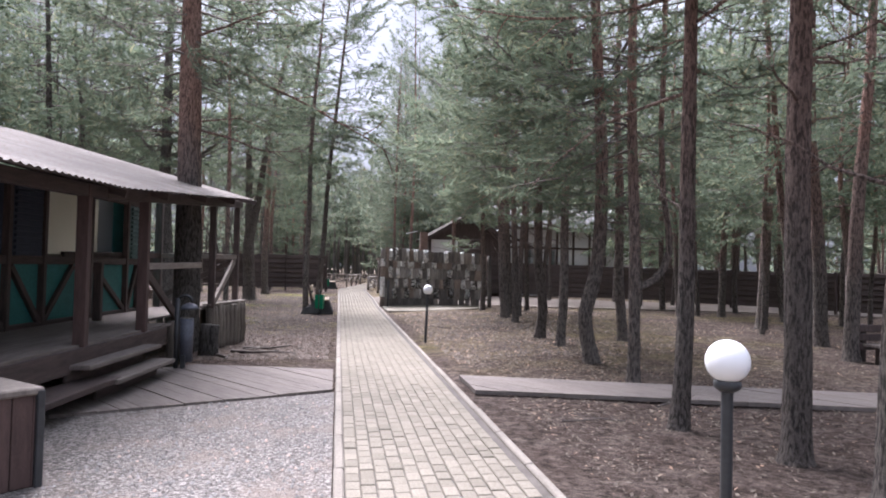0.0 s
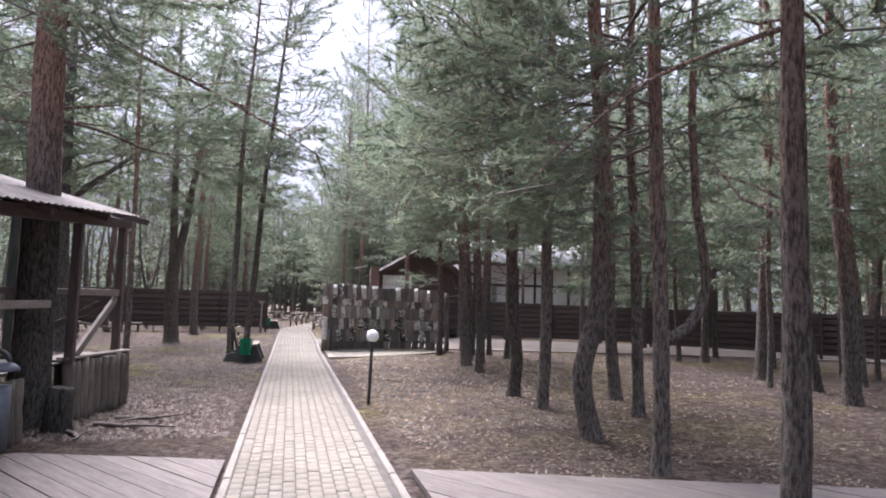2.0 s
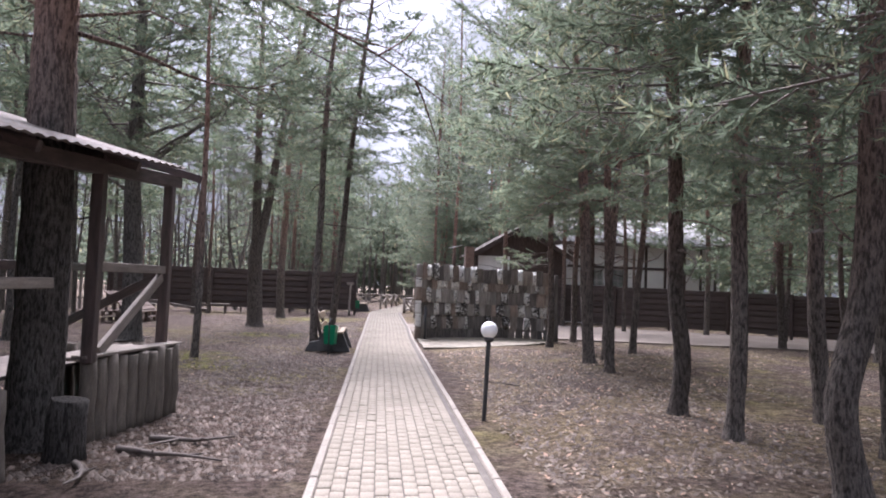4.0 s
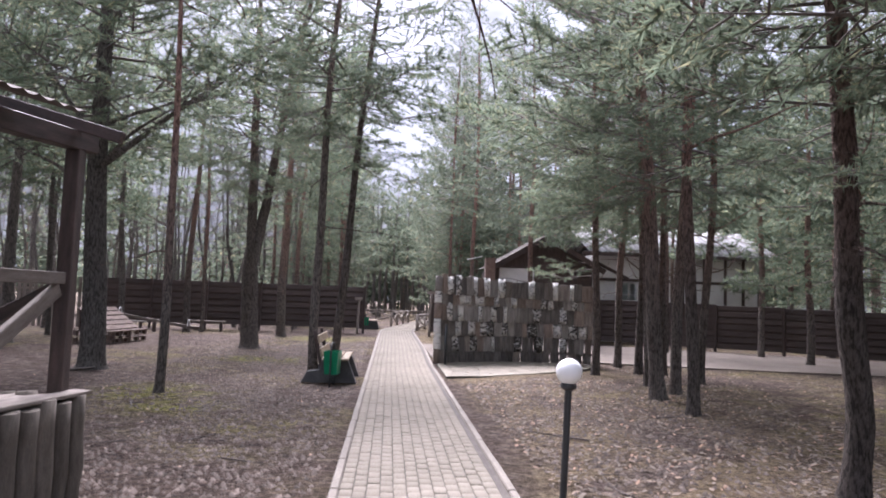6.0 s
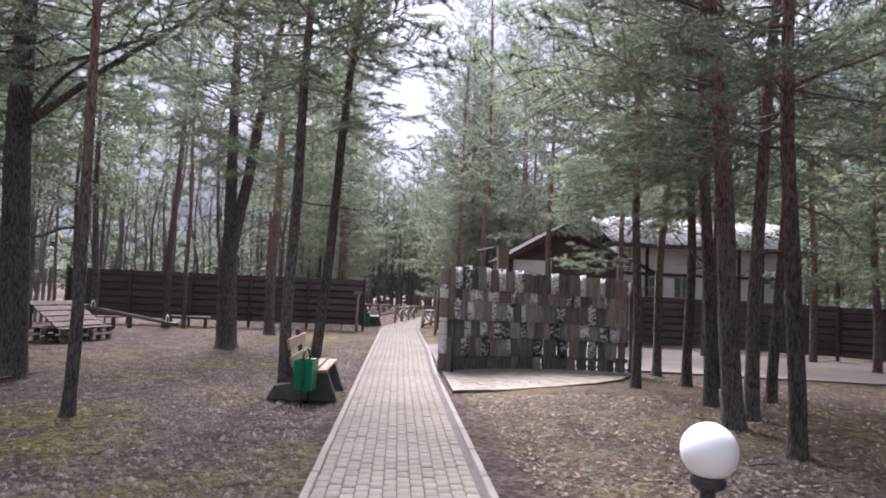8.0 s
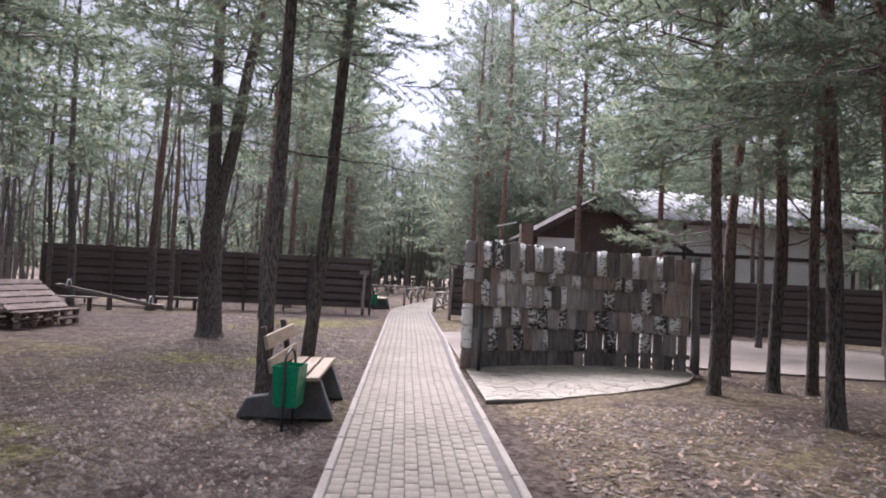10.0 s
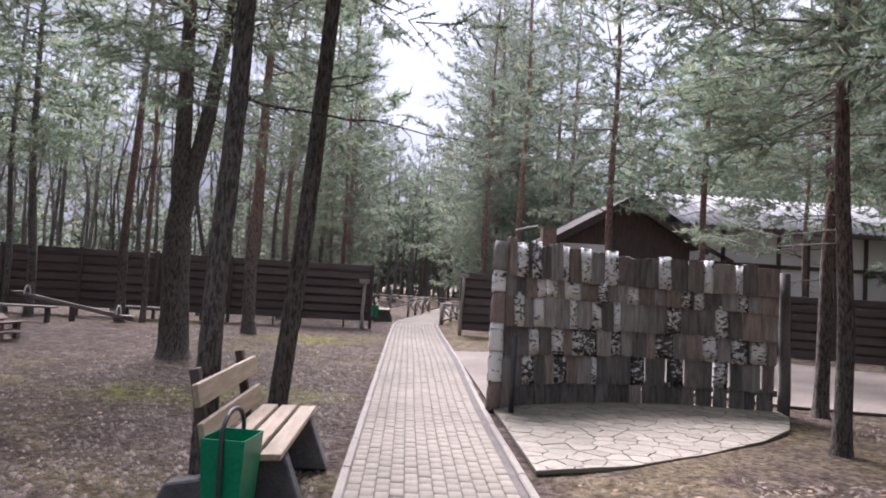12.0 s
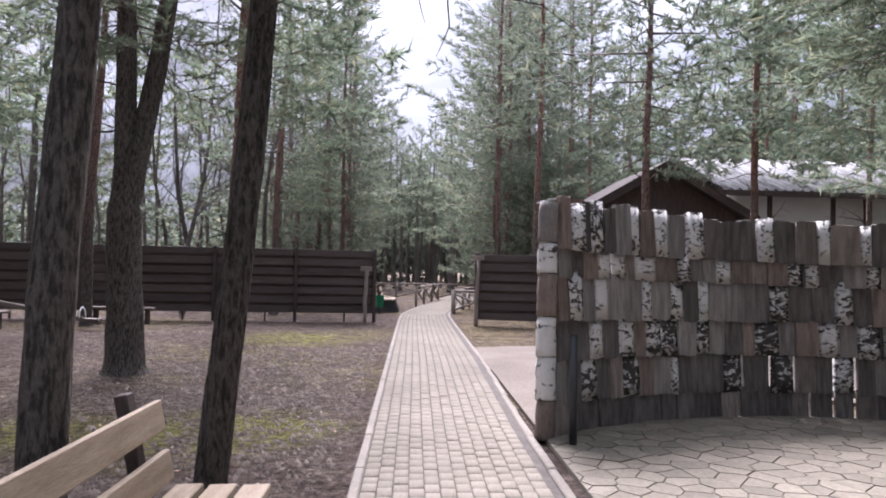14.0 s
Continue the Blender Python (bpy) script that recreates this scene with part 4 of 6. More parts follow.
# ---- curved wall of log slabs ----
def slab_mesh(name, material, seed, bulge=0.35, depth=0.022):
    """A split log: rounded front, flat back, uneven ends; 1 wide, 1 high."""
    rng = random.Random(seed)
    n, rows = 6, 3
    V, F = [], []
    for j in range(rows + 1):
        z = j / rows - 0.5
        for i in range(n + 1):
            t = i / n
            x = (t - 0.5) * (1 + rng.uniform(-0.03, 0.03))
            y = -depth * math.sin(math.pi * min(max(t, 0.04), 0.96)) ** bulge - 0.010 + rng.uniform(-0.004, 0.004)
            V.append((x, y, z + (rng.uniform(-0.03, 0.03) if j in (0, rows) else 0)))
    k = len(V)
    for j in (0, rows):
        V += [(-0.5, 0.03, j / rows - 0.5), (0.5, 0.03, j / rows - 0.5)]
    for j in range(rows):
        for i in range(n):
            a = j * (n + 1) + i
            F.append((a, a + 1, a + n + 2, a + n + 1))
    F.append((k, *range(0, n + 1), k + 1)[::1])
    F.append((k + 3, *range(rows * (n + 1) + n, rows * (n + 1) - 1, -1), k + 2))
    F.append((k, k + 2) + tuple(j * (n + 1) for j in range(rows, -1, -1)))
    F.append((k + 3, k + 1) + tuple(j * (n + 1) + n for j in range(0, rows + 1)))
    F.append((k + 1, k, k + 2, k + 3)[::-1])
    me = quads_mesh(name, V, F, [material])
    bm = bmesh.new()
    bm.from_mesh(me)
    bmesh.ops.recalc_face_normals(bm, faces=bm.faces)
    for f in bm.faces:
        f.smooth = len(f.verts) == 4 and bulge > 0.3
    bm.to_mesh(me)
    bm.free()
    return me


WALL_A, WALL_B, WALL_SAG = Vector((1.66, 24.95)), Vector((5.86, 25.72)), 0.58


def wall_at(s):
    """Point and outward turn of the wall's line, s from 0 to 1; the hollow side faces the walker."""
    ch = WALL_B - WALL_A
    nrm = Vector((-ch.y, ch.x)).normalized()
    p = WALL_A + ch * s + nrm * (WALL_SAG * 4 * s * (1 - s))
    t = ch + nrm * (WALL_SAG * 4 * (1 - 2 * s))
    return p, math.atan2(t.y, t.x), t.length


def log_wall():
    root = thing("log_wall", Matrix.Translation((3.7, 25.9, 0)), "curved screen wall of split log slabs, many with birch bark", "wall")
    wood = [slab_mesh("wood_slab", SLABS[s % 4], s, 0.30, 0.015) for s in range(12)]
    birch = [slab_mesh("birch_slab", BIRCH, 20 + s, 0.5) for s in range(4)]
    lichened = [slab_mesh("birch_slab", DARK_BIRCH, 30 + s, 0.5) for s in range(3)]
    rng = random.Random(15)
    levels = [0.0, 0.33, 0.73, 1.10, 1.51, 1.757, 2.16]
    # where bark faces out, row by row from the foot: middle and width along the wall
    bark = {1: [(0.384, 0.022), (0.828, 0.050)], 2: [(0.142, 0.042), (0.233, 0.045), (0.788, 0.050), (0.877, 0.046), (0.932, 0.052)],
            3: [(0.070, 0.042), (0.153, 0.043), (0.286, 0.028), (0.381, 0.042), (0.459, 0.027), (0.665, 0.050), (0.820, 0.040)],
            4: [(0.158, 0.039), (0.202, 0.040), (0.283, 0.066), (0.397, 0.035), (0.515, 0.045), (0.703, 0.036), (0.745, 0.036), (0.885, 0.030)],
            5: [(0.070, 0.045), (0.129, 0.038), (0.247, 0.033), (0.328, 0.045), (0.426, 0.050), (0.626, 0.042), (0.772, 0.034), (0.869, 0.024)]}
    mossed = {1: [(0.125, 0.047), (0.250, 0.049), (0.549, 0.056), (0.679, 0.058)], 2: [(0.315, 0.044), (0.364, 0.046), (0.459, 0.040), (0.635, 0.062)]}
    for j in range(6):
        fixed = sorted([(c, d, birch) for c, d in bark.get(j, ())] + [(c, d, lichened) for c, d in mossed.get(j, ())])
        spans, s = [], 0.016
        for c, d, meshes in fixed + [(1.05, 0.13, None)]:
            gap = c - d / 2 - s
            k = max(1, round(gap / 0.046)) if gap > 0.006 else 0
            cuts = [s + gap * (q + (rng.uniform(-0.18, 0.18) if 0 < q < k else 0)) / k for q in range(k + 1)] if k else []
            spans += [(a, b, None) for a, b in zip(cuts, cuts[1:])]
            if meshes:
                spans.append((c - d / 2, c + d / 2, meshes))
            s = c + d / 2
        for a, b, meshes in spans:
            slit = j < 2 and a > 0.5 and rng.random() < 0.45
            b -= 0.005 if slit else 0.0
            p, yaw, speed = wall_at((a + b) / 2)
            w, drop = (b - a) * speed, 0.12 * (a + b) / 2
            lo, hi = levels[j] - (0.05 if j else 0.0) - drop * levels[j] / 2.16, levels[j + 1] - drop * levels[j + 1] / 2.16
            lo += rng.uniform(-0.012, 0.012) if j else 0.0
            if j == 5:
                hi += rng.uniform(-0.03, 0.035)
            me = rng.choice(meshes or (wood if j else wood[3::4] + wood[:1]))
            y_off = -0.012 * j + rng.uniform(-0.022, 0.022)
            m = Matrix.Translation((p.x, p.y, (lo + hi) / 2)) @ Matrix.Rotation(yaw, 4, "Z") @ Matrix.Translation((0, y_off, 0)) @ Matrix.Rotation(radians(-4 + rng.uniform(-1, 1)), 4, "X") @ Matrix.Rotation(radians(rng.uniform(-1.6, 1.6)), 4, "Y") @ Matrix.Diagonal((w * 0.955, 1, hi - lo, 1))
            piece("slab", me, root, m)
    for j, z in enumerate((0.25, 0.95, 1.85)):
        for i in range(10):
            a, b = wall_at(i / 10)[0], wall_at((i + 1) / 10)[0]
            beam("back_rail", (a.x - 0.01, a.y + 0.10, z), (b.x, b.y + 0.10, z), 0.05, 0.09, GREY_WOOD, root)
    for s in (0.10, 0.37, 0.64, 0.91):
        p, yaw, _ = wall_at(s)
        pole("post", (p.x, p.y + 0.17, -0.1), (p.x, p.y + 0.17, 2.05), 0.07, 0.06, GREY_WOOD, root, wobble=0.02)
    p, yaw, _ = wall_at(0.0)
    for z0, z1, mat in ((-0.02, 0.34, SLABS[2]), (0.34, 0.73, BIRCH), (0.73, 1.09, BIRCH), (1.09, 1.48, SLABS[2]), (1.48, 1.76, BIRCH), (1.76, 2.13, SLABS[1])):
        pole("end_log", (p.x + 0.005, p.y + 0.03, z0), (p.x + 0.005 + rng.uniform(-0.01, 0.01), p.y + 0.03, z1), 0.095, 0.088, mat, root, wobble=0.012)
    p, yaw, _ = wall_at(1.0)
    pole("end_log", (p.x + 0.06, p.y + 0.02, -0.1), (p.x + 0.02, p.y + 0.02, 1.98), 0.085, 0.07, SLABS[3], root, "dark upright log at the wall's end", wobble=0.03)


log_wall()


def marker_post():
    root = thing("metal_post", Matrix.Translation((1.86, 24.72, 0)), "slim blue-grey steel post before the log wall", "post")
    pole("tube", (1.86, 24.72, -0.05), (1.86, 24.72, 0.95), 0.034, 0.034, BLACK, root)
    pole("cap", (1.86, 24.72, 0.95), (1.86, 24.72, 0.965), 0.037, 0.03, BLACK, root)


marker_post()


# ---- crazy-paved patio ----
def clip_poly(poly, a, b, c):
    """The part of a polygon with a*x + b*y <= c."""
    out = []
    for i, p in enumerate(poly):
        q = poly[(i + 1) % len(poly)]
        fp, fq = a * p[0] + b * p[1] - c, a * q[0] + b * q[1] - c
        if fp <= 0:
            out.append(p)
        if fp * fq < 0:
            t = fp / (fp - fq)
            out.append((p[0] + (q[0] - p[0]) * t, p[1] + (q[1] - p[1]) * t))
    return out


PATIO = [(1.665, 22.12), (2.60, 22.42), (3.55, 23.0), (4.55, 23.75), (5.25, 24.45), (5.75, 25.3), (5.85, 25.75), (4.6, 26.2), (3.3, 26.0), (1.665, 25.05)]


def patio():
    bed = sheet("patio", PATIO, 0.002, PATIO_JOINT, "fan-shaped patio of pale irregular flagstones", "patio")
    PLACE[bed.name] = Matrix()
    rng = random.Random(5)
    seeds = []
    for _ in range(6000):
        p = (rng.uniform(1.6, 6.0), rng.uniform(22, 26.4))
        if all(math.hypot((p[0] - q[0]) * 0.72, p[1] - q[1]) > 0.135 for q in seeds):
            seeds.append(p)
    for p in seeds:
        poly = list(PATIO)
        for q in seeds:
            d = math.dist(p, q)
            if q is p or d > 1.1:
                continue
            nx, ny = (q[0] - p[0]) / d, (q[1] - p[1]) / d
            poly = clip_poly(poly, nx, ny, nx * (p[0] + q[0]) / 2 + ny * (p[1] + q[1]) / 2 - 0.0038)
            if len(poly) < 3:
                break
        if len(poly) < 3:
            continue
        cx, cy = sum(v[0] for v in poly) / len(poly), sum(v[1] for v in poly) / len(poly)
        n, z = len(poly), 0.012 + rng.uniform(-0.003, 0.003)
        V = [(x - cx, y - cy, 0.0) for x, y in poly] + [((x - cx) * 0.975, (y - cy) * 0.975, z) for x, y in poly]
        F = [tuple(range(n, 2 * n))] + [(i, (i + 1) % n, n + (i + 1) % n, n + i) for i in range(n)]
        piece("flagstone", quads_mesh("flagstone", V, F, [FLAG]), bed, Matrix.Translation((cx, cy, 0.0)))


patio()


# ---- timber walkways ----
def walkway(name, outline, turn, width, z, label, seed):
    """Planks laid at an angle and trimmed to the outline."""
    root = thing(name, Matrix.Translation((*outline[0], z)), label, "boardwalk")
    rng = random.Random(seed)
    c, s = math.cos(turn), math.sin(turn)
    vs = [-x * s + y * c for x, y in outline]
    v = min(vs)
    while v < max(vs):
        poly = clip_poly(clip_poly(list(outline), s, -c, -(v + 0.004)), -s, c, v + width - 0.004)
        if len(poly) >= 3:
            cx, cy = sum(p[0] for p in poly) / len(poly), sum(p[1] for p in poly) / len(poly)
            n, dz = len(poly), rng.uniform(-0.004, 0.004)
            loc = [((x - cx) * c + (y - cy) * s, -(x - cx) * s + (y - cy) * c) for x, y in poly]
            V = [(x, y, -0.05) for x, y in loc] + [(x, y, 0) for x, y in loc]
            F = [tuple(range(n, 2 * n)), tuple(range(n - 1, -1, -1))] + [(i, (i + 1) % n, n + (i + 1) % n, n + i) for i in range(n)]
            piece("plank", quads_mesh("plank", V, F, [DECK]), root, Matrix.Translation((cx, cy, z + dz)) @ Matrix.Rotation(turn, 4, "Z"))
        v += width
    return root


walkway("boardwalk", [(-0.02, 8.10), (-0.02, 9.66), (-1.0, 9.92), (-2.0, 10.15), (-2.9, 9.4), (-3.4, 7.9), (-3.3, 6.55), (-2.74, 6.78), (-1.1, 7.55)], radians(127), 0.20, 0.02, "weathered grey plank walkway from path to veranda", 1)
walkway("boardwalk", [(1.68, 7.95), (6.1, 6.72), (12.0, 5.1), (12.3, 6.1), (6.5, 7.65), (1.68, 9.05)], radians(127), 0.42, 0.03, "weathered grey plank walkway between pines", 2)


# ---- lamps ----
def lamp(x, y, lean=0.0, tall=1.03):
    root = thing("garden_lamp", Matrix.Translation((x, y, ground_z(x, y))) @ Matrix.Rotation(lean, 4, "Y"), "black garden lamp post with white opal globe", "lamp", "path lamps")
    b = PLACE[root.name]
    z = tall - ground_z(x, y)

    def put(name, v, f, mat, label=""):
        piece(name, quads_mesh(name, v, f, [mat], True), root, b, label)

    v, f = tube([(0, 0, -0.05), (0, 0, z - 0.13)], [0.027, 0.027], 14)
    put("pole", v, f, BLACK)
    v, f = tube([(0, 0, z - 0.14), (0, 0, z - 0.125), (0, 0, z - 0.115), (0, 0, z - 0.095), (0, 0, z - 0.085)], [0.034, 0.056, 0.062, 0.062, 0.050], 18, True)
    put("collar", v, f, BLACK)
    v, f = tube([(0, 0, z - 0.1 * math.cos(a)) for a in [0.12 + 0.19 * i for i in range(16)]], [0.1 * math.sin(0.12 + 0.19 * i) for i in range(16)], 28, True)
    put("globe", v, f, OPAL, "white opal glass globe")


lamp(1.80, 13.53, radians(1.6))
lamp(1.80, 2.88, 0.0, 1.093)


# ---- benches and bins ----
def bench(x, y, yaw=0.0, label=""):
    """A park bench on two concrete feet; it faces +x."""
    b = Matrix.Translation((x, y, -0.02)) @ Matrix.Rotation(yaw, 4, "Z")
    root = thing("park_bench", b, label or "park bench of pale planks on dark concrete feet", "bench", "park benches")
    for y0 in (0.12, 1.28):
        bm = bmesh.new()
        low = [(-0.98, 0), (0.02, 0), (-0.02, 0.10), (-0.14, 0.41), (-0.60, 0.41), (-0.66, 0.24), (-0.88, 0.20)]
        rings = [[bm.verts.new((px, y0 + dy, pz)) for px, pz in low] for dy in (-0.07, 0.07)]
        bm.faces.new(rings[0])
        bm.faces.new(rings[1][::-1])
        for i in range(len(low)):
            j = (i + 1) % len(low)
            bm.faces.new((rings[0][i], rings[1][i], rings[1][j], rings[0][j]))
        bmesh.ops.recalc_face_normals(bm, faces=bm.faces)
        bmesh.ops.bevel(bm, geom=list(bm.edges), offset=0.012, segments=1, affect="EDGES")
        part("foot", bm, CONCRETE, root, "dark cast concrete foot", b)
        post_mesh = block((0.06, 0.08, 0.78), DARK_WOOD, 0.006)
        piece("back_post", post_mesh, root, b @ Matrix.Translation((-0.685, y0 + 0.02, 0.54)) @ Matrix.Rotation(radians(-12), 4, "Y"))
    for i, px in enumerate((-0.52, -0.36, -0.20)):
        piece("seat_plank", block((0.135, 1.62, 0.042), BENCH_WOOD, 0.006), root, b @ Matrix.Translation((px, 0.70, 0.435)) @ Matrix.Rotation(radians(-3), 4, "Y"))
    for pz, px in ((0.55, -0.625), (0.785, -0.675)):
        piece("back_plank", block((0.038, 1.62, 0.145), BENCH_WOOD, 0.006), root, b @ Matrix.Translation((px, 0.70, pz)) @ Matrix.Rotation(radians(-12), 4, "Y"))
    return root


def bin_(x, y, yaw=0.0):
    b = Matrix.Translation((x, y, -0.02)) @ Matrix.Rotation(yaw, 4, "Z")
    root = thing("litter_bin", b, "green metal litter bin on a black hoop stand", "bin", "litter bins")
    bm = bmesh.new()
    lo, hi, t = 0.13, 0.155, 0.006
    ring = lambda r, z: [bm.verts.new((sx * r * 0.85, sy * r, z)) for sx, sy in ((-1, -1), (1, -1), (1, 1), (-1, 1))]
    rows = [ring(lo, 0.20), ring(hi, 0.60), ring(hi - t, 0.60), ring(lo - t, 0.22)]
    for a, c in zip(rows, rows[1:]):
        for i in range(4):
            bm.faces.new((a[i], a[(i + 1) % 4], c[(i + 1) % 4], c[i]))
    bm.faces.new(rows[0][::-1])
    bm.faces.new(rows[-1])
    part("bucket", bm, GREEN, root, "", b)
    pts = [Vector((0.0, -0.165, z)) for z in (-0.02, 0.3, 0.62)] + [Vector((0, -0.165 * math.cos(a), 0.62 + 0.13 * math.sin(a))) for a in [math.pi * i / 10 for i in range(1, 10)]] + [Vector((0, 0.165, z)) for z in (0.62, 0.3, -0.02)]
    v, f = tube(pts, [0.014] * len(pts), 8, True)
    piece("hoop_stand", quads_mesh("hoop_stand", v, f, [BLACK], True), root, b)
    return root


bench(-0.10, 20.75)
bin_(-0.50, 20.50, radians(-8))
bench(0.02, 42.4, 0.0)
bin_(-0.62, 41.9, radians(10))


# ---- cabin with veranda ----
CAB = Matrix.Translation((-2.67, 7.63, 0)) @ Matrix.Rotation(radians(-6.5), 4, "Z")


def cb(u, v, z):
    """A point of the cabin: u along its front, v into it, z up."""
    return CAB @ Vector((-v, u, z))


def cabin():
    root = thing("cabin", CAB.copy(), "dark timber cabin with teal panels, veranda and corrugated roof", "cabin")
    deck_z = 0.60
    # deck
    for i in range(13):
        v = -0.02 + 0.118 * i
        u0, u1 = (-4.0, 6.25) if v > 0.55 else (-4.0, 2.6)
        beam("deck_board", cb(u0, v + 0.055, deck_z - 0.02), cb(u1, v + 0.055, deck_z - 0.02), 0.112, 0.035, STEP_WOOD, root, bevel=0.004)
    for i in range(5):
        v = -0.02 + 0.118 * i
        beam("deck_board", cb(4.75, v + 0.055, deck_z + 0.10), cb(6.25, v + 0.055, deck_z + 0.10), 0.112, 0.035, GREY_WOOD, root, bevel=0.004)
    beam("fascia_board", cb(-4.0, -0.05, deck_z - 0.15), cb(2.3, -0.05, deck_z - 0.15), 0.05, 0.24, DARK_WOOD, root)
    # steps
    for v, z, u0, u1 in ((-0.13, 0.40, -0.35, 1.55), (-0.29, 0.21, -0.05, 1.62)):
        beam("step", cb(u0, v, z), cb(u1, v, z), 0.30, 0.05, STEP_WOOD, root)
        beam("riser", cb(u0, v + 0.10, z - 0.12), cb(u1, v + 0.10, z - 0.12), 0.04, 0.2, DARK_WOOD, root)
    beam("step", cb(-4.0, -0.22, 0.22), cb(0.1, -0.22, 0.22), 0.36, 0.06, DARK_WOOD, root)
    # palisade of upright half logs
    rng = random.Random(12)

    def palisade(a, b, top):
        n = max(2, round((Vector(b) - Vector(a)).length / 0.172))
        for i in range(n + 1):
            p = Vector(a).lerp(Vector(b), i / n)
            h = top + rng.uniform(-0.025, 0.02)
            r = rng.uniform(0.066, 0.088)
            pole("palisade_log", (p.x, p.y, -0.1), (p.x + rng.uniform(-0.015, 0.015), p.y + rng.uniform(-0.02, 0.02), h), r, r * 0.9, PALE_LOG, root, sides=12, wobble=0.03)

    palisade(cb(4.62, 0.02, 0), cb(6.08, -0.17, 0), 0.74)
    palisade(cb(6.20, -0.04, 0), cb(6.28, 1.5, 0), 0.72)
    palisade(cb(2.75, 0.0, 0), cb(3.35, 0.0, 0), 0.62)
    beam("edge_cap", cb(4.5, 0.06, 0.755), cb(6.20, -0.13, 0.755), 0.16, 0.03, GREY_WOOD, root)
    # posts
    for u, zb, mat in ((0.0, 0.30, RED_WOOD), (1.60, 0.55, RED_WOOD), (4.56, 0.70, DARK_WOOD), (6.10, 0.74, DARK_WOOD), (-3.2, 0.3, RED_WOOD)):
        y = cb(u, 0, 0).y
        top = eave(y) + 0.02
        beam("post", cb(u, 0, zb), cb(u, 0.0, top), 0.12 if mat is RED_WOOD else 0.105, 0.12, mat, root)
    beam("post", cb(6.1, 1.5, 0.6), cb(6.1, 1.5, 3.0), 0.13, 0.13, DARK_WOOD, root)
    beam("post", cb(2.75, 1.1, 0.6), cb(2.75, 1.1, 1.45), 0.11, 0.11, DARK_WOOD, root)
    # rails and braces
    beam("rail", cb(4.56, 0.0, 1.60), cb(6.1, 0.0, 1.60), 0.06, 0.09, GREY_WOOD, root)
    beam("rail", cb(6.1, 0.0, 1.60), cb(6.1, 1.5, 1.60), 0.06, 0.09, GREY_WOOD, root)
    beam("rail", cb(1.60, 0.0, 1.42), cb(3.9, 0.0, 1.44), 0.06, 0.09, GREY_WOOD, root)
    beam("rail", cb(2.6, 1.55, 1.55), cb(6.1, 1.5, 1.6), 0.06, 0.10, DARK_WOOD, root)
    beam("brace", cb(4.74, 0.01, 0.78), cb(6.02, 0.01, 1.52), 0.05, 0.11, GREY_WOOD, root, "pale diagonal brace")
    beam("brace", cb(6.1, 1.42, 0.8), cb(6.1, 0.08, 1.52), 0.05, 0.10, DARK_WOOD, root)
    beam("brace", cb(1.68, 0.01, 1.36), cb(2.9, 0.01, 0.66), 0.05, 0.11, DARK_WOOD, root)
    beam("eave_beam", cb(-4.0, 0.0, 2.16), cb(0.4, 0.0, 2.24), 0.12, 0.14, DARK_WOOD, root)
    beam("eave_beam", cb(0.4, 0.0, 2.24), cb(6.3, 0.0, 2.66), 0.12, 0.14, DARK_WOOD, root)
    # front wall behind the veranda
    wv, w0, w1 = 1.48, -4.0, 5.05
    for a, b, za, zb in ((w0, w1, 0.55, 1.46), (w0, w1, 2.46, 2.60)):
        beam("wall_panel", cb(a, wv + 0.06, (za + zb) / 2), cb(b, wv + 0.06, (za + zb) / 2), 0.10, zb - za, TEAL, root, "teal painted wall panel", 0.002)
    beam("wall_panel", cb(-3.2, wv + 0.06, 1.96), cb(1.10, wv + 0.06, 1.96), 0.10, 1.0, NAVY, root, "dark navy upper wall panel", 0.002)
    beam("end_wall", cb(w1 - 0.03, wv + 0.12, 1.7), cb(w1 - 0.03, wv + 3.1, 1.7), 0.10, 2.3, TEAL, root)
    # unseen back wall, left wide open so daylight reaches the blind and film
    for a, b, za, zb in ((w0, w1, 0.5, 0.9), (w0, 0.2, 0.9, 2.7), (4.9, w1, 0.9, 2.7), (w0, w1, 2.7, 3.2)):
        beam("back_wall", cb(a, wv + 3.2, (za + zb) / 2), cb(b, wv + 3.2, (za + zb) / 2), 0.10, zb - za, DARK_WOOD, root)
    beam("inner_floor", cb(w0, wv + 1.6, 0.5), cb(w1, wv + 1.6, 0.5), 3.1, 0.06, DARK_WOOD, root)
    for z in (0.60, 1.47, 2.50):
        beam("timber", cb(w0, wv - 0.015, z), cb(w1, wv - 0.015, z), 0.07, 0.11, DARK_WOOD, root)
    for u in (-3.2, -1.4, 1.12, 1.92, 3.22, 4.50, 5.0):
        beam("timber", cb(u, wv - 0.02, 0.55), cb(u, wv - 0.02, 2.5), 0.09, 0.09, DARK_WOOD, root)
    for a, b in ((1.20, 1.86), (2.72, 1.98), (3.32, 4.46), (4.97, 4.60), (0.2, 1.05), (-0.1, -1.3)):
        beam("timber_brace", cb(a, wv - 0.018, 1.40), cb(b, wv - 0.018, 0.66), 0.06, 0.08, DARK_WOOD, root)
    # louvred shutters, blind and pane
    for a, b, paint, look_ in ((1.18, 1.87, NAVY, "dark navy louvred shutter"), (4.60, 4.95, FADED_TEAL, "faded teal louvred shutter")):
        sh = beam("shutter", cb(a, wv - 0.02, 1.97), cb(b, wv - 0.02, 1.97), 0.03, 0.96, paint, root, look_)
        for i in range(12):
            z = 1.55 + 0.076 * i
            beam("slat", cb(a + 0.05, wv - 0.05, z), cb(b - 0.05, wv - 0.05, z), 0.04, 0.045, paint, sh)
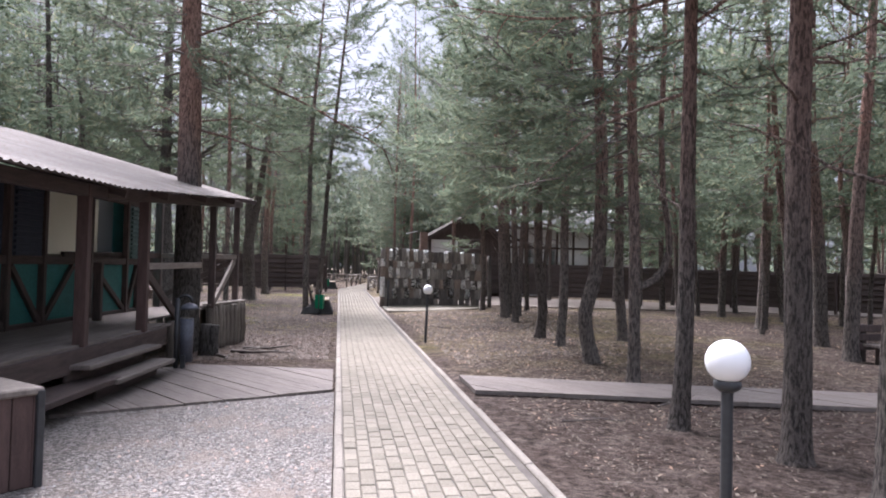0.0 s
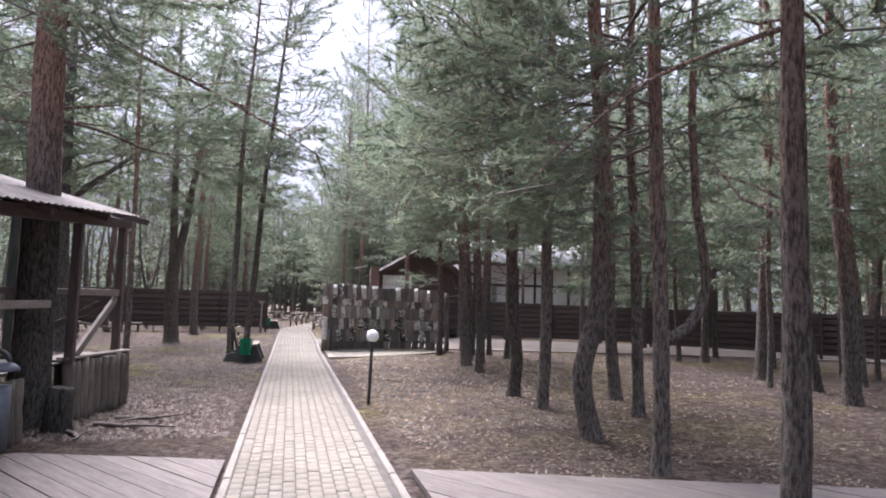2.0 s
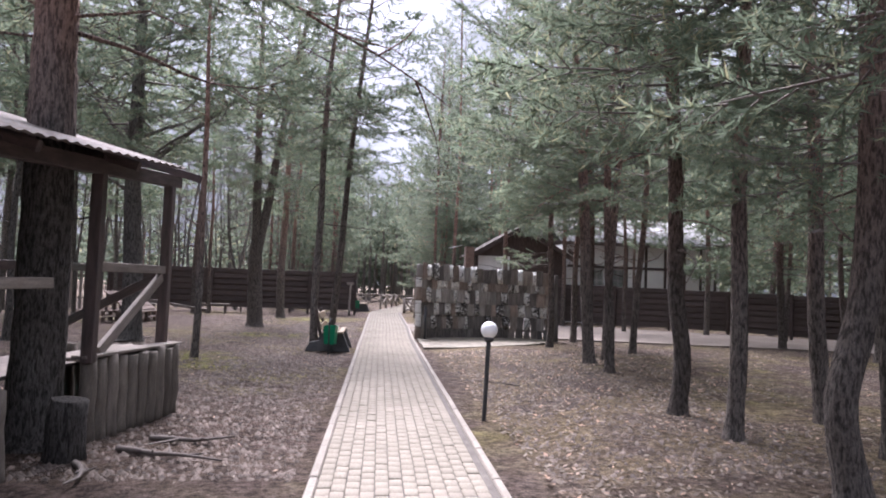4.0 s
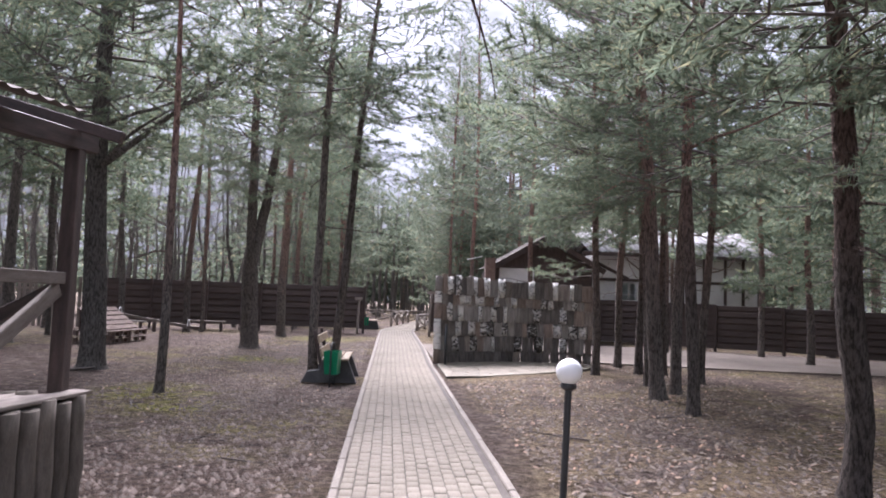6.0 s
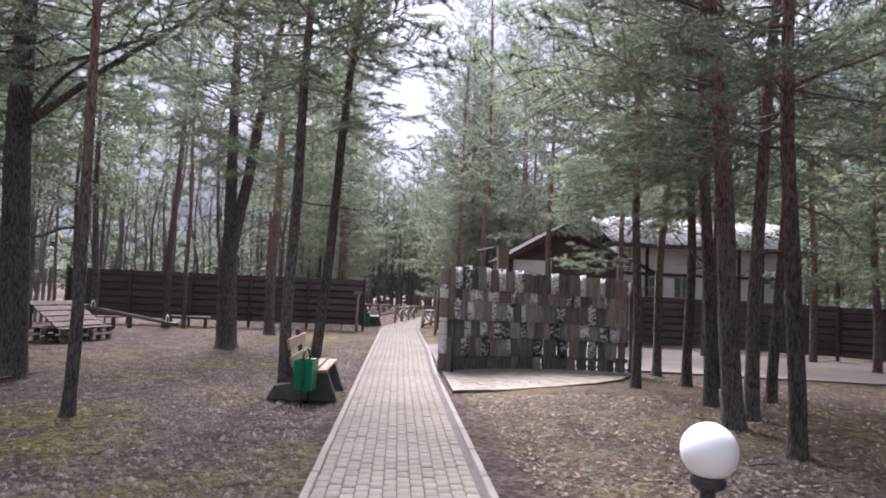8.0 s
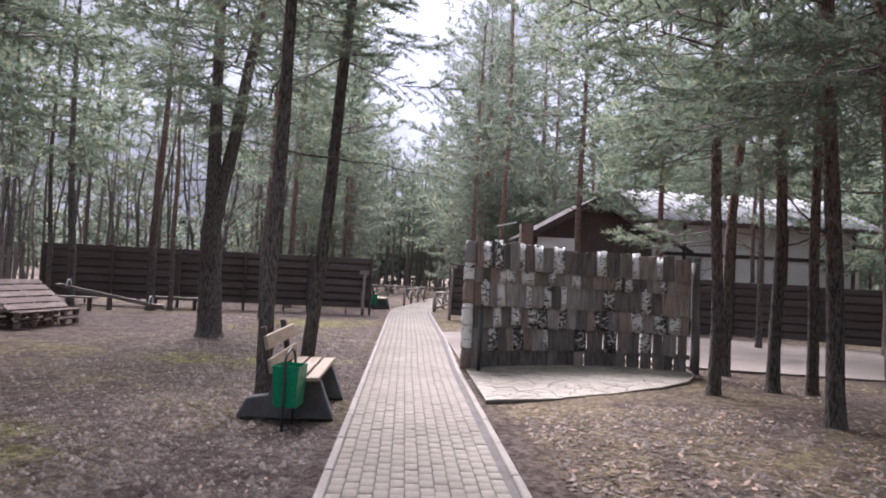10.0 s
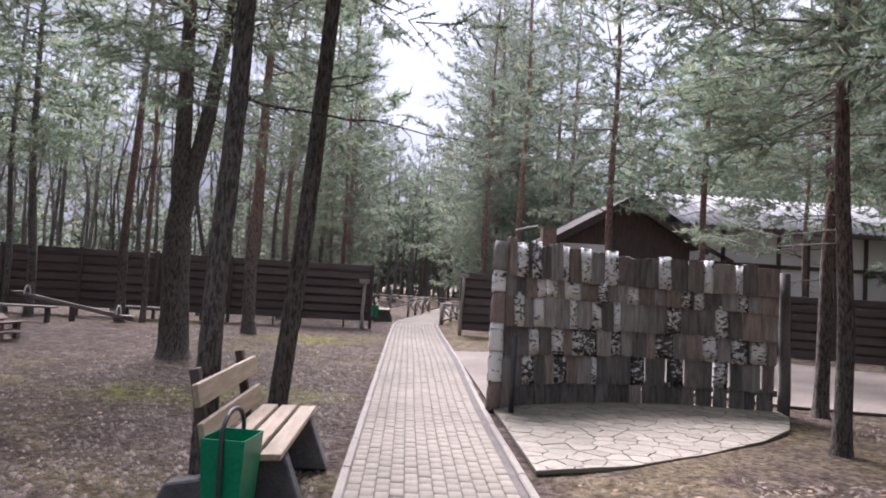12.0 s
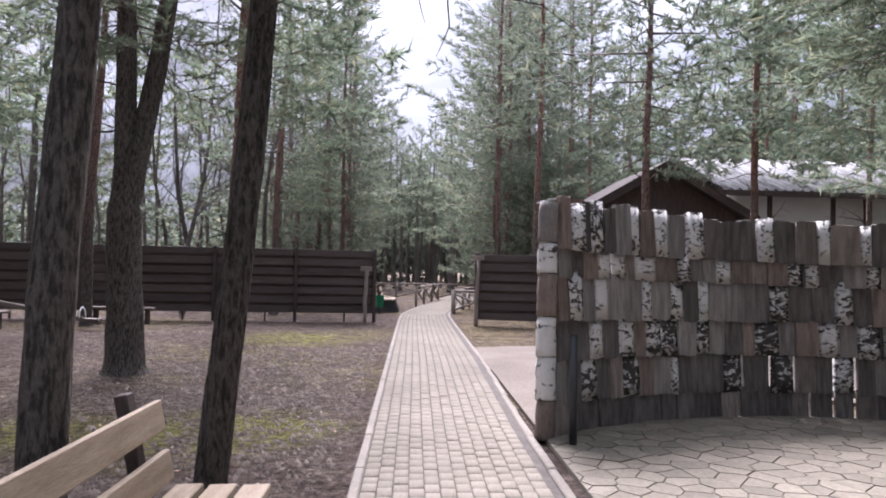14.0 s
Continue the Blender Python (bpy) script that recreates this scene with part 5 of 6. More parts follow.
    for a, b, mat, text in ((1.60, 4.40, BLIND, "cream blind with daylight behind it"), (4.40, 4.95, FILM, "greyish film over the pane")):
        w = beam("window", cb(a, wv + 0.42, 2.06), cb(b, wv + 0.42, 2.06), 0.012, 1.0, mat, root, text)
        beam("window_sill", cb(a, wv + 0.25, 1.535), cb(b, wv + 0.25, 1.535), 0.36, 0.04, GREY_WOOD, w)
        beam("window_frame", cb(a, wv + 0.40, 2.56), cb(b, wv + 0.40, 2.56), 0.06, 0.08, DARK_WOOD, w)
    # corrugated roof
    V, F, nu, nv = [], [], 230, 5
    for i in range(nu + 1):
        y = 2.2 + (12.95 - 2.2) * i / nu
        for j in range(nv + 1):
            q = j / nv * 4.2
            x = eave_x(y) - q
            z = eave(y) + 0.27 * q + 0.011 * math.sin(y * 2 * math.pi / 0.15)
            V.append((x, y + 0.09 * q, z))
    k = len(V)
    V += [(x, y, z - 0.012) for x, y, z in V]
    for o in (0, k):
        F += [(o + i * (nv + 1) + j, o + (i + 1) * (nv + 1) + j, o + (i + 1) * (nv + 1) + j + 1, o + i * (nv + 1) + j + 1) for i in range(nu) for j in range(nv)]
    F += [(i * (nv + 1), (i + 1) * (nv + 1), k + (i + 1) * (nv + 1), k + i * (nv + 1)) for i in range(nu)]
    F += [(nu * (nv + 1) + j, nu * (nv + 1) + j + 1, k + nu * (nv + 1) + j + 1, k + nu * (nv + 1) + j) for j in range(nv)]
    me = quads_mesh("roof", V, F, [ROOF], True)
    piece("roof", me, root, CAB, "grey corrugated fibre-cement roof", True)
    for u in (0.4, 1.6, 3.1, 4.56, 6.0):
        y = cb(u, 0, 0).y
        beam("rafter", (eave_x(y) - 0.1, y, eave(y) - 0.07), (eave_x(y) - 3.5, y + 0.3, eave(y) - 0.07 + 0.27 * 3.4), 0.06, 0.09, DARK_WOOD, root)


def eave(y):
    return 2.16 + 0.13 * (y - 4.5) / 3.3 if y < 7.8 else 2.29 + 0.39 * (y - 7.8) / 5.1


def eave_x(y):
    return -2.30 if y < 7.8 else -2.30 + 0.70 * (y - 7.8) / 5.1


cabin()


def washstand():
    x, y = -2.06, 9.85
    root = thing("hooded_bin", Matrix.Translation((x, y, 0)), "grey metal drum bin under a domed galvanised hood", "bin")
    v, f = tube([(x, y, 0.10), (x, y, 0.70)], [0.088, 0.092], 20, True)
    piece("drum", quads_mesh("drum", v, f, [ZINC], True), root, PLACE[root.name], "", True)
    v, f = tube([(x + 0.03, y, 0.83 + 0.085 * math.sin(a)) for a in [0.0, 0.3, 0.6, 0.9, 1.2, 1.5]], [0.118 * math.cos(a) + 0.004 for a in [0.0, 0.3, 0.6, 0.9, 1.2, 1.5]], 20, True)
    piece("hood", quads_mesh("hood", v, f, [ZINC], True), root, PLACE[root.name], "domed galvanised hood", True)
    pole("stand", (x - 0.12, y - 0.05, -0.05), (x - 0.12, y - 0.05, 0.98), 0.035, 0.035, BLACK, root)
    beam("leg", (x - 0.02, y - 0.08, -0.03), (x - 0.02, y - 0.08, 0.2), 0.06, 0.06, BLACK, root)
    pts = [Vector((x - 0.12, y - 0.05, 0.92)) + Vector((0.10 - 0.10 * math.cos(a), 0, 0.10 * math.sin(a))) for a in [math.pi * i / 8 for i in range(9)]]
    v, f = tube(pts, [0.022] * 9, 8, True)
    piece("bracket", quads_mesh("bracket", v, f, [BLACK], True), root, PLACE[root.name], "", True)


washstand()


def crate():
    o = Matrix.Translation((-1.93, 4.81, 0)) @ Matrix.Rotation(radians(138), 4, "Z")
    root = thing("wooden_chest", o, "red-brown worn wooden chest with grey lid", "chest")
    for i in range(7):
        piece("side_board", block((0.125, 0.03, 0.60), RED_WOOD, 0.005), root, o @ Matrix.Translation((0.06 + 0.13 * i, 0.015, 0.30)))
        piece("side_board", block((0.125, 0.03, 0.60), RED_WOOD, 0.005), root, o @ Matrix.Translation((0.06 + 0.13 * i, 0.80, 0.30)))
    for i in range(6):
        piece("side_board", block((0.03, 0.125, 0.60), RED_WOOD, 0.005), root, o @ Matrix.Translation((0.015, 0.09 + 0.13 * i, 0.30)))
    piece("lid", block((0.98, 0.88, 0.05), GREY_WOOD, 0.012), root, o @ Matrix.Translation((0.46, 0.41, 0.625)))
    piece("corner_post", block((0.05, 0.05, 0.64), BLACK, 0.006), root, o @ Matrix.Translation((-0.01, -0.01, 0.31)))


crate()


def stump(x, y, r, h):
    root = thing("tree_stump", Matrix.Translation((x, y, 0)), "dark sawn stump beside the veranda", "stump")
    rng = random.Random(3)
    v, f = tube([(x, y, -0.1), (x, y, 0.05), (x, y, h * 0.6), (x + 0.02, y, h)], [r * 1.25, r * 1.05, r, r * 0.97], 14, True, rng, 0.06)
    piece("stem", quads_mesh("stem", v, f, [DARK_BARK], True), root, PLACE[root.name], "", True)


stump(-2.08, 11.62, 0.15, 0.46)


# ---- house behind the fence ----
def house():
    root = thing("house", Matrix.Translation((11, 40, 0)), "white half-timbered house with grey corrugated roof", "house")
    y = 38.0

    def wall(name, x0, x1, y0, y1, z0, z1, mat, label=""):
        bm = bmesh.new()
        add_box(bm, ((x0 + x1) / 2, (y0 + y1) / 2, (z0 + z1) / 2), (x1 - x0, y1 - y0, z1 - z0))
        return part(name, bm, mat, root, label)

    # white front wall in bays between the openings
    bays = [(9.6, 10.9), (11.6, 12.0), (12.7, 17.4)]
    for a, b in bays:
        wall("wall", a, b, y, y + 0.2, -0.1, 4.04, WHITE)
    for a, b in ((10.9, 11.6), (12.0, 12.7)):
        wall("wall", a, b, y, y + 0.2, 2.62, 4.04, WHITE)
        wall("wall", a, b, y, y + 0.2, -0.1, 1.5, WHITE)
        win = wall("window", a, b, y + 0.08, y + 0.10, 1.5, 2.62, GLASS, "dark window with white mullions")
        for x in (a + 0.03, (a + b) / 2, b - 0.03):
            beam("window_frame", (x, y + 0.05, 1.5), (x, y + 0.05, 2.62), 0.05, 0.05, WHITE, win)
        beam("window_frame", (a, y + 0.05, 2.1), (b, y + 0.05, 2.1), 0.05, 0.05, WHITE, win)
    wall("side_wall", 17.4, 17.6, y, 44, -0.1, 4.04, WHITE)
    wall("side_wall", 9.4, 9.6, y - 0.5, 44, -0.1, 3.8, WHITE)
    wall("back_wall", 9.4, 17.6, 44, 44.2, -0.1, 4.04, WHITE)
    wall("inner_floor", 9.6, 17.4, y + 0.3, 43.9, -0.1, 0.0, DARK_WOOD)
    for x in (9.62, 10.85, 12.75, 13.75, 14.75, 15.75, 16.6, 17.36):
        beam("timber", (x, y - 0.02, -0.1), (x, y - 0.02, 4.0), 0.13, 0.06, DARK_WOOD, root)
    for z in (2.75, 3.94):
        beam("timber", (9.6, y - 0.025, z), (17.5, y - 0.025, z), 0.06, 0.13, DARK_WOOD, root)
    beam("timber", (9.7, y - 0.02, 3.5), (11.2, y - 0.02, 2.8), 0.06, 0.14, DARK_WOOD, root)

    def corrugated(name, x0, x1, ya, za, yb, zb, step=0.26, mat=HOUSE_ROOF, along_x=True):
        n, m = int((x1 - x0) / (step / 6)), 2
        V, F = [], []
        for i in range(n + 1):
            t = x0 + (x1 - x0) * i / n
            w = 0.045 * math.sin(2 * math.pi * t / step)
            for (q, z) in ((ya, za), (yb, zb)):
                V.append((t, q, z + w) if along_x else (q, t, z + w))
        F = [(2 * i, 2 * i + 2, 2 * i + 3, 2 * i + 1) for i in range(n)]
        k = len(V)
        V += [(a, b, c - 0.02) for a, b, c in V]
        F += [(k + a, k + d, k + c, k + b) for a, b, c, d in F]
        F += [(2 * i, k + 2 * i, k + 2 * i + 2, 2 * i + 2) for i in range(n)]
        piece(name, quads_mesh(name, V, F, [mat], True), root, PLACE[root.name], "grey corrugated sheet roof", True)

    corrugated("roof", 9.2, 18.2, y - 0.55, 3.96, 41.2, 5.46)
    corrugated("roof", 9.2, 18.2, 41.2, 5.46, 44.8, 3.94)
    beam("eave_board", (8.9, y - 0.56, 3.86), (18.2, y - 0.56, 3.86), 0.03, 0.16, DARK_WOOD, root)
    bm = bmesh.new()
    g = [bm.verts.new(q) for q in ((17.4, y, 4.04), (17.4, 44.2, 4.04), (17.4, 41.2, 5.36))]
    h = [bm.verts.new(q.co + Vector((0.15, 0, 0))) for q in g]
    bm.faces.new(g)
    bm.faces.new(h[::-1])
    for i in range(3):
        bm.faces.new((g[i], h[i], h[(i + 1) % 3], g[(i + 1) % 3]))
    part("gable", bm, DARK_WOOD, root)
    # gabled porch wing, dark boarded, with its verge
    gy, px, pz, x0, x1, ez = 36.4, 7.02, 4.38, 4.75, 9.3, 3.05
    bm = bmesh.new()
    f = [bm.verts.new(p) for p in ((x0 + 0.25, gy, -0.1), (x1 - 0.25, gy, -0.1), (x1 - 0.25, gy, ez + 0.05), (px, gy, pz - 0.1), (x0 + 0.25, gy, ez + 0.05))]
    b = [bm.verts.new(v.co + Vector((0, 0.12, 0))) for v in f]
    bm.faces.new(f)
    bm.faces.new(b[::-1])
    for i in range(5):
        bm.faces.new((f[i], b[i], b[(i + 1) % 5], f[(i + 1) % 5]))
    part("gable", bm, DARK_WOOD, root, "dark brown boarded gable")
    beam("wall", (x0 + 0.3, gy - 0.02, 2.6), (px - 0.5, gy - 0.02, 2.6), 0.04, 0.8, WHITE, root, "white plaster under the verge")
    for (xa, za), (xb, zb) in (((x0 - 0.1, ez - 0.06), (px, pz)), ((px, pz), (x1 + 0.15, ez - 0.06))):
        beam("bargeboard", (xa, gy - 0.45, za - 0.05), (xb, gy - 0.45, zb - 0.05), 0.05, 0.20, DARK_WOOD, root)
        V = [(xa, gy - 0.5, za + 0.05), (xb, gy - 0.5, zb + 0.05), (xb, 40.5, zb + 0.05), (xa, 40.5, za + 0.05)]
        V += [(a, b_, c + 0.03) for a, b_, c in V]
        F = [(0, 1, 2, 3), (4, 7, 6, 5), (0, 4, 5, 1), (1, 5, 6, 2), (2, 6, 7, 3), (3, 7, 4, 0)]
        piece("roof", quads_mesh("roof", V, F, [ROOF]), root, PLACE[root.name], "", True)
    wall("side_wall", 4.95, 5.07, gy + 0.13, 41, -0.1, 3.0, DARK_WOOD)
    ch = wall("chimney", 4.35, 4.75, 35.6, 36.0, -0.1, 3.35, BRICK, "red brick chimney stub")
    beam("flue_cap", (3.6, 35.8, 3.25), (4.2, 35.8, 3.4), 0.3, 0.03, SLATE_PALE, ch)


house()


# ---- things on the left of the clearing ----
def pallet_seat():
    root = thing("pallet_seat", Matrix.Translation((-7.5, 28.8, 0)), "lounge seat knocked together from wooden pallets", "seat")
    o = Matrix.Translation((-7.25, 28.0, 0)) @ Matrix.Rotation(radians(82), 4, "Z")

    def slat(cx, cy, cz, sx, sy, sz, tilt=0.0, mat=PALLET):
        piece("slat", block((sx, sy, sz), mat, 0.004), root, o @ Matrix.Translation((cx, cy, cz)) @ Matrix.Rotation(tilt, 4, "X"))

    for k in range(2):
        u = 1.03 * k
        for i in range(3):
            for q in range(3):
                for z in (0.055, 0.245):
                    slat(u + 0.06 + 0.44 * q, 0.05 + 0.5 * i, z, 0.10, 0.10, 0.10)
            for z in (-0.005, 0.116, 0.185, 0.306):
                slat(u + 0.50, 0.05 + 0.5 * i, z, 1.0, 0.10, 0.022)
        for i in range(6):
            slat(u + 0.50, 0.03 + 0.2 * i, 0.332, 1.0, 0.13, 0.022)
    for i in range(5):
        slat(0.98, 0.30 + 0.165 * i, 0.42 + 0.125 * i, 1.96, 0.165, 0.026, radians(37))
    for u in (0.12, 0.98, 1.84):
        slat(u, 0.64, 0.655, 0.07, 1.0, 0.05, radians(37), DARK_WOOD)
        slat(u, 0.98, 0.62, 0.07, 0.05, 0.58, 0.0, DARK_WOOD)


pallet_seat()


def seesaw():
    root = thing("seesaw", Matrix.Translation((-8.5, 35.1, 0)), "playground seesaw, grey plank with white hoop handles", "seesaw")
    a, b = Vector((-10.3, 35.7, 0.62)), Vector((-6.6, 34.5, 0.14))
    beam("plank", a, b, 0.06, 0.11, STEP_WOOD, root)
    beam("stand", (-8.45, 35.1, -0.05), (-8.45, 35.1, 0.33), 0.12, 0.12, DARK_WOOD, root)
    for s in (0.10, 0.88):
        p = a.lerp(b, s)
        pts = [p + Vector((0.0, 0.16 * math.cos(t), 0.03 + 0.24 * math.sin(t))) for t in [math.pi * i / 8 for i in range(9)]]
        v, f = tube(pts, [0.017] * 9, 8, True)
        piece("handle", quads_mesh("handle", v, f, [WHITE], True), root, PLACE[root.name], "white hoop handle", True)
    for s in (0.03, 0.95):
        p = a.lerp(b, s)
        piece("seat", block((0.32, 0.24, 0.03), GREY_WOOD, 0.006), root, Matrix.Translation(p + Vector((0, 0, 0.05))))


seesaw()


def low_bench(x, y, l):
    root = thing("low_bench", Matrix.Translation((x, y, 0)), "simple low plank bench on short posts", "bench")
    piece("plank", block((l, 0.26, 0.05), GREY_WOOD, 0.006), root, Matrix.Translation((x, y, 0.36)))
    for s in (-0.4, 0.4):
        piece("leg", block((0.10, 0.12, 0.5), DARK_WOOD, 0.006), root, Matrix.Translation((x + l * s, y, 0.12)))


low_bench(-9.4, 34.2, 1.9)
low_bench(-6.9, 36.4, 1.6)


def plank_bench():
    root = thing("plank_bench", Matrix.Translation((9.8, 10.4, 0)), "dark weathered plank bench among the pines", "bench")
    for x in (9.15, 10.55):
        piece("post", block((0.10, 0.10, 0.85), DARK_WOOD, 0.008), root, Matrix.Translation((x, 10.55, 0.24)))
        piece("leg", block((0.10, 0.10, 0.45), DARK_WOOD, 0.008), root, Matrix.Translation((x, 10.15, 0.08)))
    for z in (0.28, 0.44, 0.60):
        piece("back_plank", block((1.7, 0.04, 0.12), DARK_WOOD, 0.006), root, Matrix.Translation((9.85, 10.48, z)))
    for y in (10.10, 10.28):
        piece("seat_plank", block((1.7, 0.16, 0.04), STEP_WOOD, 0.006), root, Matrix.Translation((9.85, y, 0.32)))


plank_bench()


# ---- log railings past the gate ----
def railing(points, label="rustic railing of peeled logs with crossed braces"):
    root = thing("log_railing", Matrix.Translation((*points[0], 0)), label, "railing", "log railings")
    for p in points:
        pole("post", (*p, -0.1), (*p, 0.78), 0.055, 0.05, GREY_WOOD, root, sides=8)
    for p, q in zip(points, points[1:]):
        pole("top_rail", (*p, 0.76), (*q, 0.76), 0.045, 0.04, GREY_WOOD, root, sides=8)
        pole("brace", (*p, 0.10), (*q, 0.66), 0.035, 0.03, GREY_WOOD, root, sides=7)
        pole("brace", (*p, 0.66), (*q, 0.10), 0.035, 0.03, GREY_WOOD, root, sides=7)


railing([(0.66, 46.6), (1.02, 48.5), (1.42, 50.5), (1.80, 52.4)])
railing([(-4.5, 52.0), (-2.4, 52.3), (-0.3, 52.6), (1.8, 52.9), (3.9, 53.2), (6.0, 53.5)])
railing([(1.93, 42.7), (2.45, 44.7), (2.85, 46.6)])
railing([(1.97, 42.5), (3.4, 42.0), (4.8, 41.6)])


# ---- litter on the ground ----
def litter():
    """Fallen leaves and flakes, past counting."""
    rng = random.Random(9)
    V, T = [], []
    n = 0
    while n < 24000:
        y = 3 + 32 * rng.random() ** 1.3
        x = rng.choice((rng.uniform(1.9, 12), rng.uniform(1.9, 7), rng.uniform(1.9, 6), rng.uniform(-6, -0.15)))
        if y < 10.5 and -4 < x < 0 or noise.noise((x * 0.8, y * 0.8, 4.0)) < rng.uniform(-0.5, 0.35):
            continue
        if 22 < y and 1.6 < x < 6.2 or y > 25 and x > 5:
            continue
        if x < 0 and rng.random() > 0.08 + 0.5 * smooth01(12.0, 20.0, y):
            continue
        n += 1
        a, l = rng.uniform(0, 6.28), rng.uniform(0.010, 0.034) * (0.95 if x < 1.5 else 0.85 + 0.6 * smooth01(7.0, 13.0, y))
        d, s = Vector((math.cos(a), math.sin(a), rng.uniform(-0.3, 0.5))) * l, Vector((-math.sin(a), math.cos(a), rng.uniform(-0.5, 0.5))) * l * 0.45
        p = Vector((x, y, ground_z(x, y) + 0.012))
        k = len(V)
        V += [tuple(p - d), tuple(p + s), tuple(p + d), tuple(p - s)]
        T += [(k, k + 1, k + 2), (k, k + 2, k + 3)]
    me = array_mesh("leaf_litter", np.array(V), np.array(T), [LEAF])
    tagged(place(new("leaf_litter", me), None, Matrix()), "dry pale leaves and bark flakes on the soil", "leaves", kind="stuff")


litter()


def soil_crumbs():
    """Clods and cone scraps on the trodden soil, past counting."""
    rng = random.Random(19)
    V, T = [], []
    for _ in range(24000):
        y = 11 + 21 * rng.random() ** 1.2
        x = rng.choice((rng.uniform(-4.5, -0.12), rng.uniform(-2.4, -0.12), rng.uniform(1.95, 5.0)))
        if x > 1.6 and y > 21.5:
            continue
        r, a = 0.008 + 0.030 * rng.random() ** 2, rng.uniform(0, 6.28)
        z, k = ground_z(x, y), len(V)
        V += [(x + r * math.cos(a + b) * rng.uniform(0.7, 1.4), y + r * math.sin(a + b) * rng.uniform(0.7, 1.4), z - 0.004) for b in (0, 1.6, 3.1, 4.7)]
        V.append((x + rng.uniform(-0.3, 0.3) * r, y + rng.uniform(-0.3, 0.3) * r, z + r * rng.uniform(0.6, 1.1)))
        T += [(k + i, k + (i + 1) % 4, k + 4) for i in range(4)]
    me = array_mesh("soil_crumbs", np.array(V), np.array(T), [CRUMB])
    tagged(place(new("soil_crumbs", me), None, Matrix()), "dark crumbs of soil and cone scraps on the ground", "soil", kind="stuff")


soil_crumbs()


def pebbles():
    """Loose gravel chips strewn past the edge of the gravel."""
    rng = random.Random(19)
    V, T = [], []
    while len(V) < 4 * 1500:
        y = rng.uniform(2.5, 7.9)
        x = -abs(rng.gauss(0, 0.35)) - 0.06 if y > 10.2 else rng.uniform(-4.2, -0.05)
        if x < -0.15 - 0.16 * (15.5 - y) or 8.0 < y < 10.3:
            continue
        l, a = rng.uniform(0.008, 0.022), rng.uniform(0, 6.28)
        p = Vector((x, y, max(ground_z(x, y), -0.006 if y < 7.5 else -1) + 0.003))
        k = len(V)
        V += [tuple(p + Vector((math.cos(a + 2.1 * i) * l, math.sin(a + 2.1 * i) * l, 0))) for i in range(3)] + [tuple(p + Vector((0, 0, l * 0.9)))]
        T += [(k, k + 1, k + 3), (k + 1, k + 2, k + 3), (k + 2, k, k + 3)]
    me = array_mesh("gravel_chips", np.array(V), np.array(T), [CHIP])
    tagged(place(new("gravel_chips", me), None, Matrix()), "loose grey gravel chips along the path", "gravel", kind="stuff")


pebbles()


def ground_stick(x, y, yaw, l, r, seed):
    rng = random.Random(seed)
    root = thing("fallen_branch", Matrix.Translation((x, y, ground_z(x, y) + r)), "dry fallen pine branch lying on soil", "branch", "fallen branches")
    V, F = [], []
    pts = limb_path(rng, (0, 0, 0), (math.cos(yaw), math.sin(yaw), 0), l, 6, 0, 0.14)
    pts = [Vector((p.x, p.y, abs(p.z) * 0.3)) for p in pts]
    add_limb(V, F, pts, r, 6)
    for q in (2, 3, 4):
        add_limb(V, F, [pts[q], pts[q] + Vector((rng.gauss(0, 0.2), rng.gauss(0, 0.2), 0.03)) * l], r * 0.5, 4)
    piece("stem", quads_mesh("stem", V, F, [TWIG], True), root, PLACE[root.name])


_r = random.Random(21)
for _i in range(16):
    _x = _r.choice((_r.uniform(2.2, 6.0), _r.uniform(-5.0, -0.6)))
    _y = _r.uniform(11.5, 24) if _x < 0 else _r.uniform(4.5, 21)
    ground_stick(_x, _y, _r.uniform(0, 6.28), _r.uniform(0.3, 0.8), _r.uniform(0.006, 0.014), 300 + _i)
for _i, (_x, _y, _a, _l) in enumerate(((-1.75, 11.9, -0.5, 1.2), (-1.6, 12.3, -0.2, 0.9), (-1.9, 11.4, -0.9, 0.8), (-5.6, 21.6, 0.1, 1.3))):
    ground_stick(_x, _y, _a, _l, 0.03, 400 + _i)


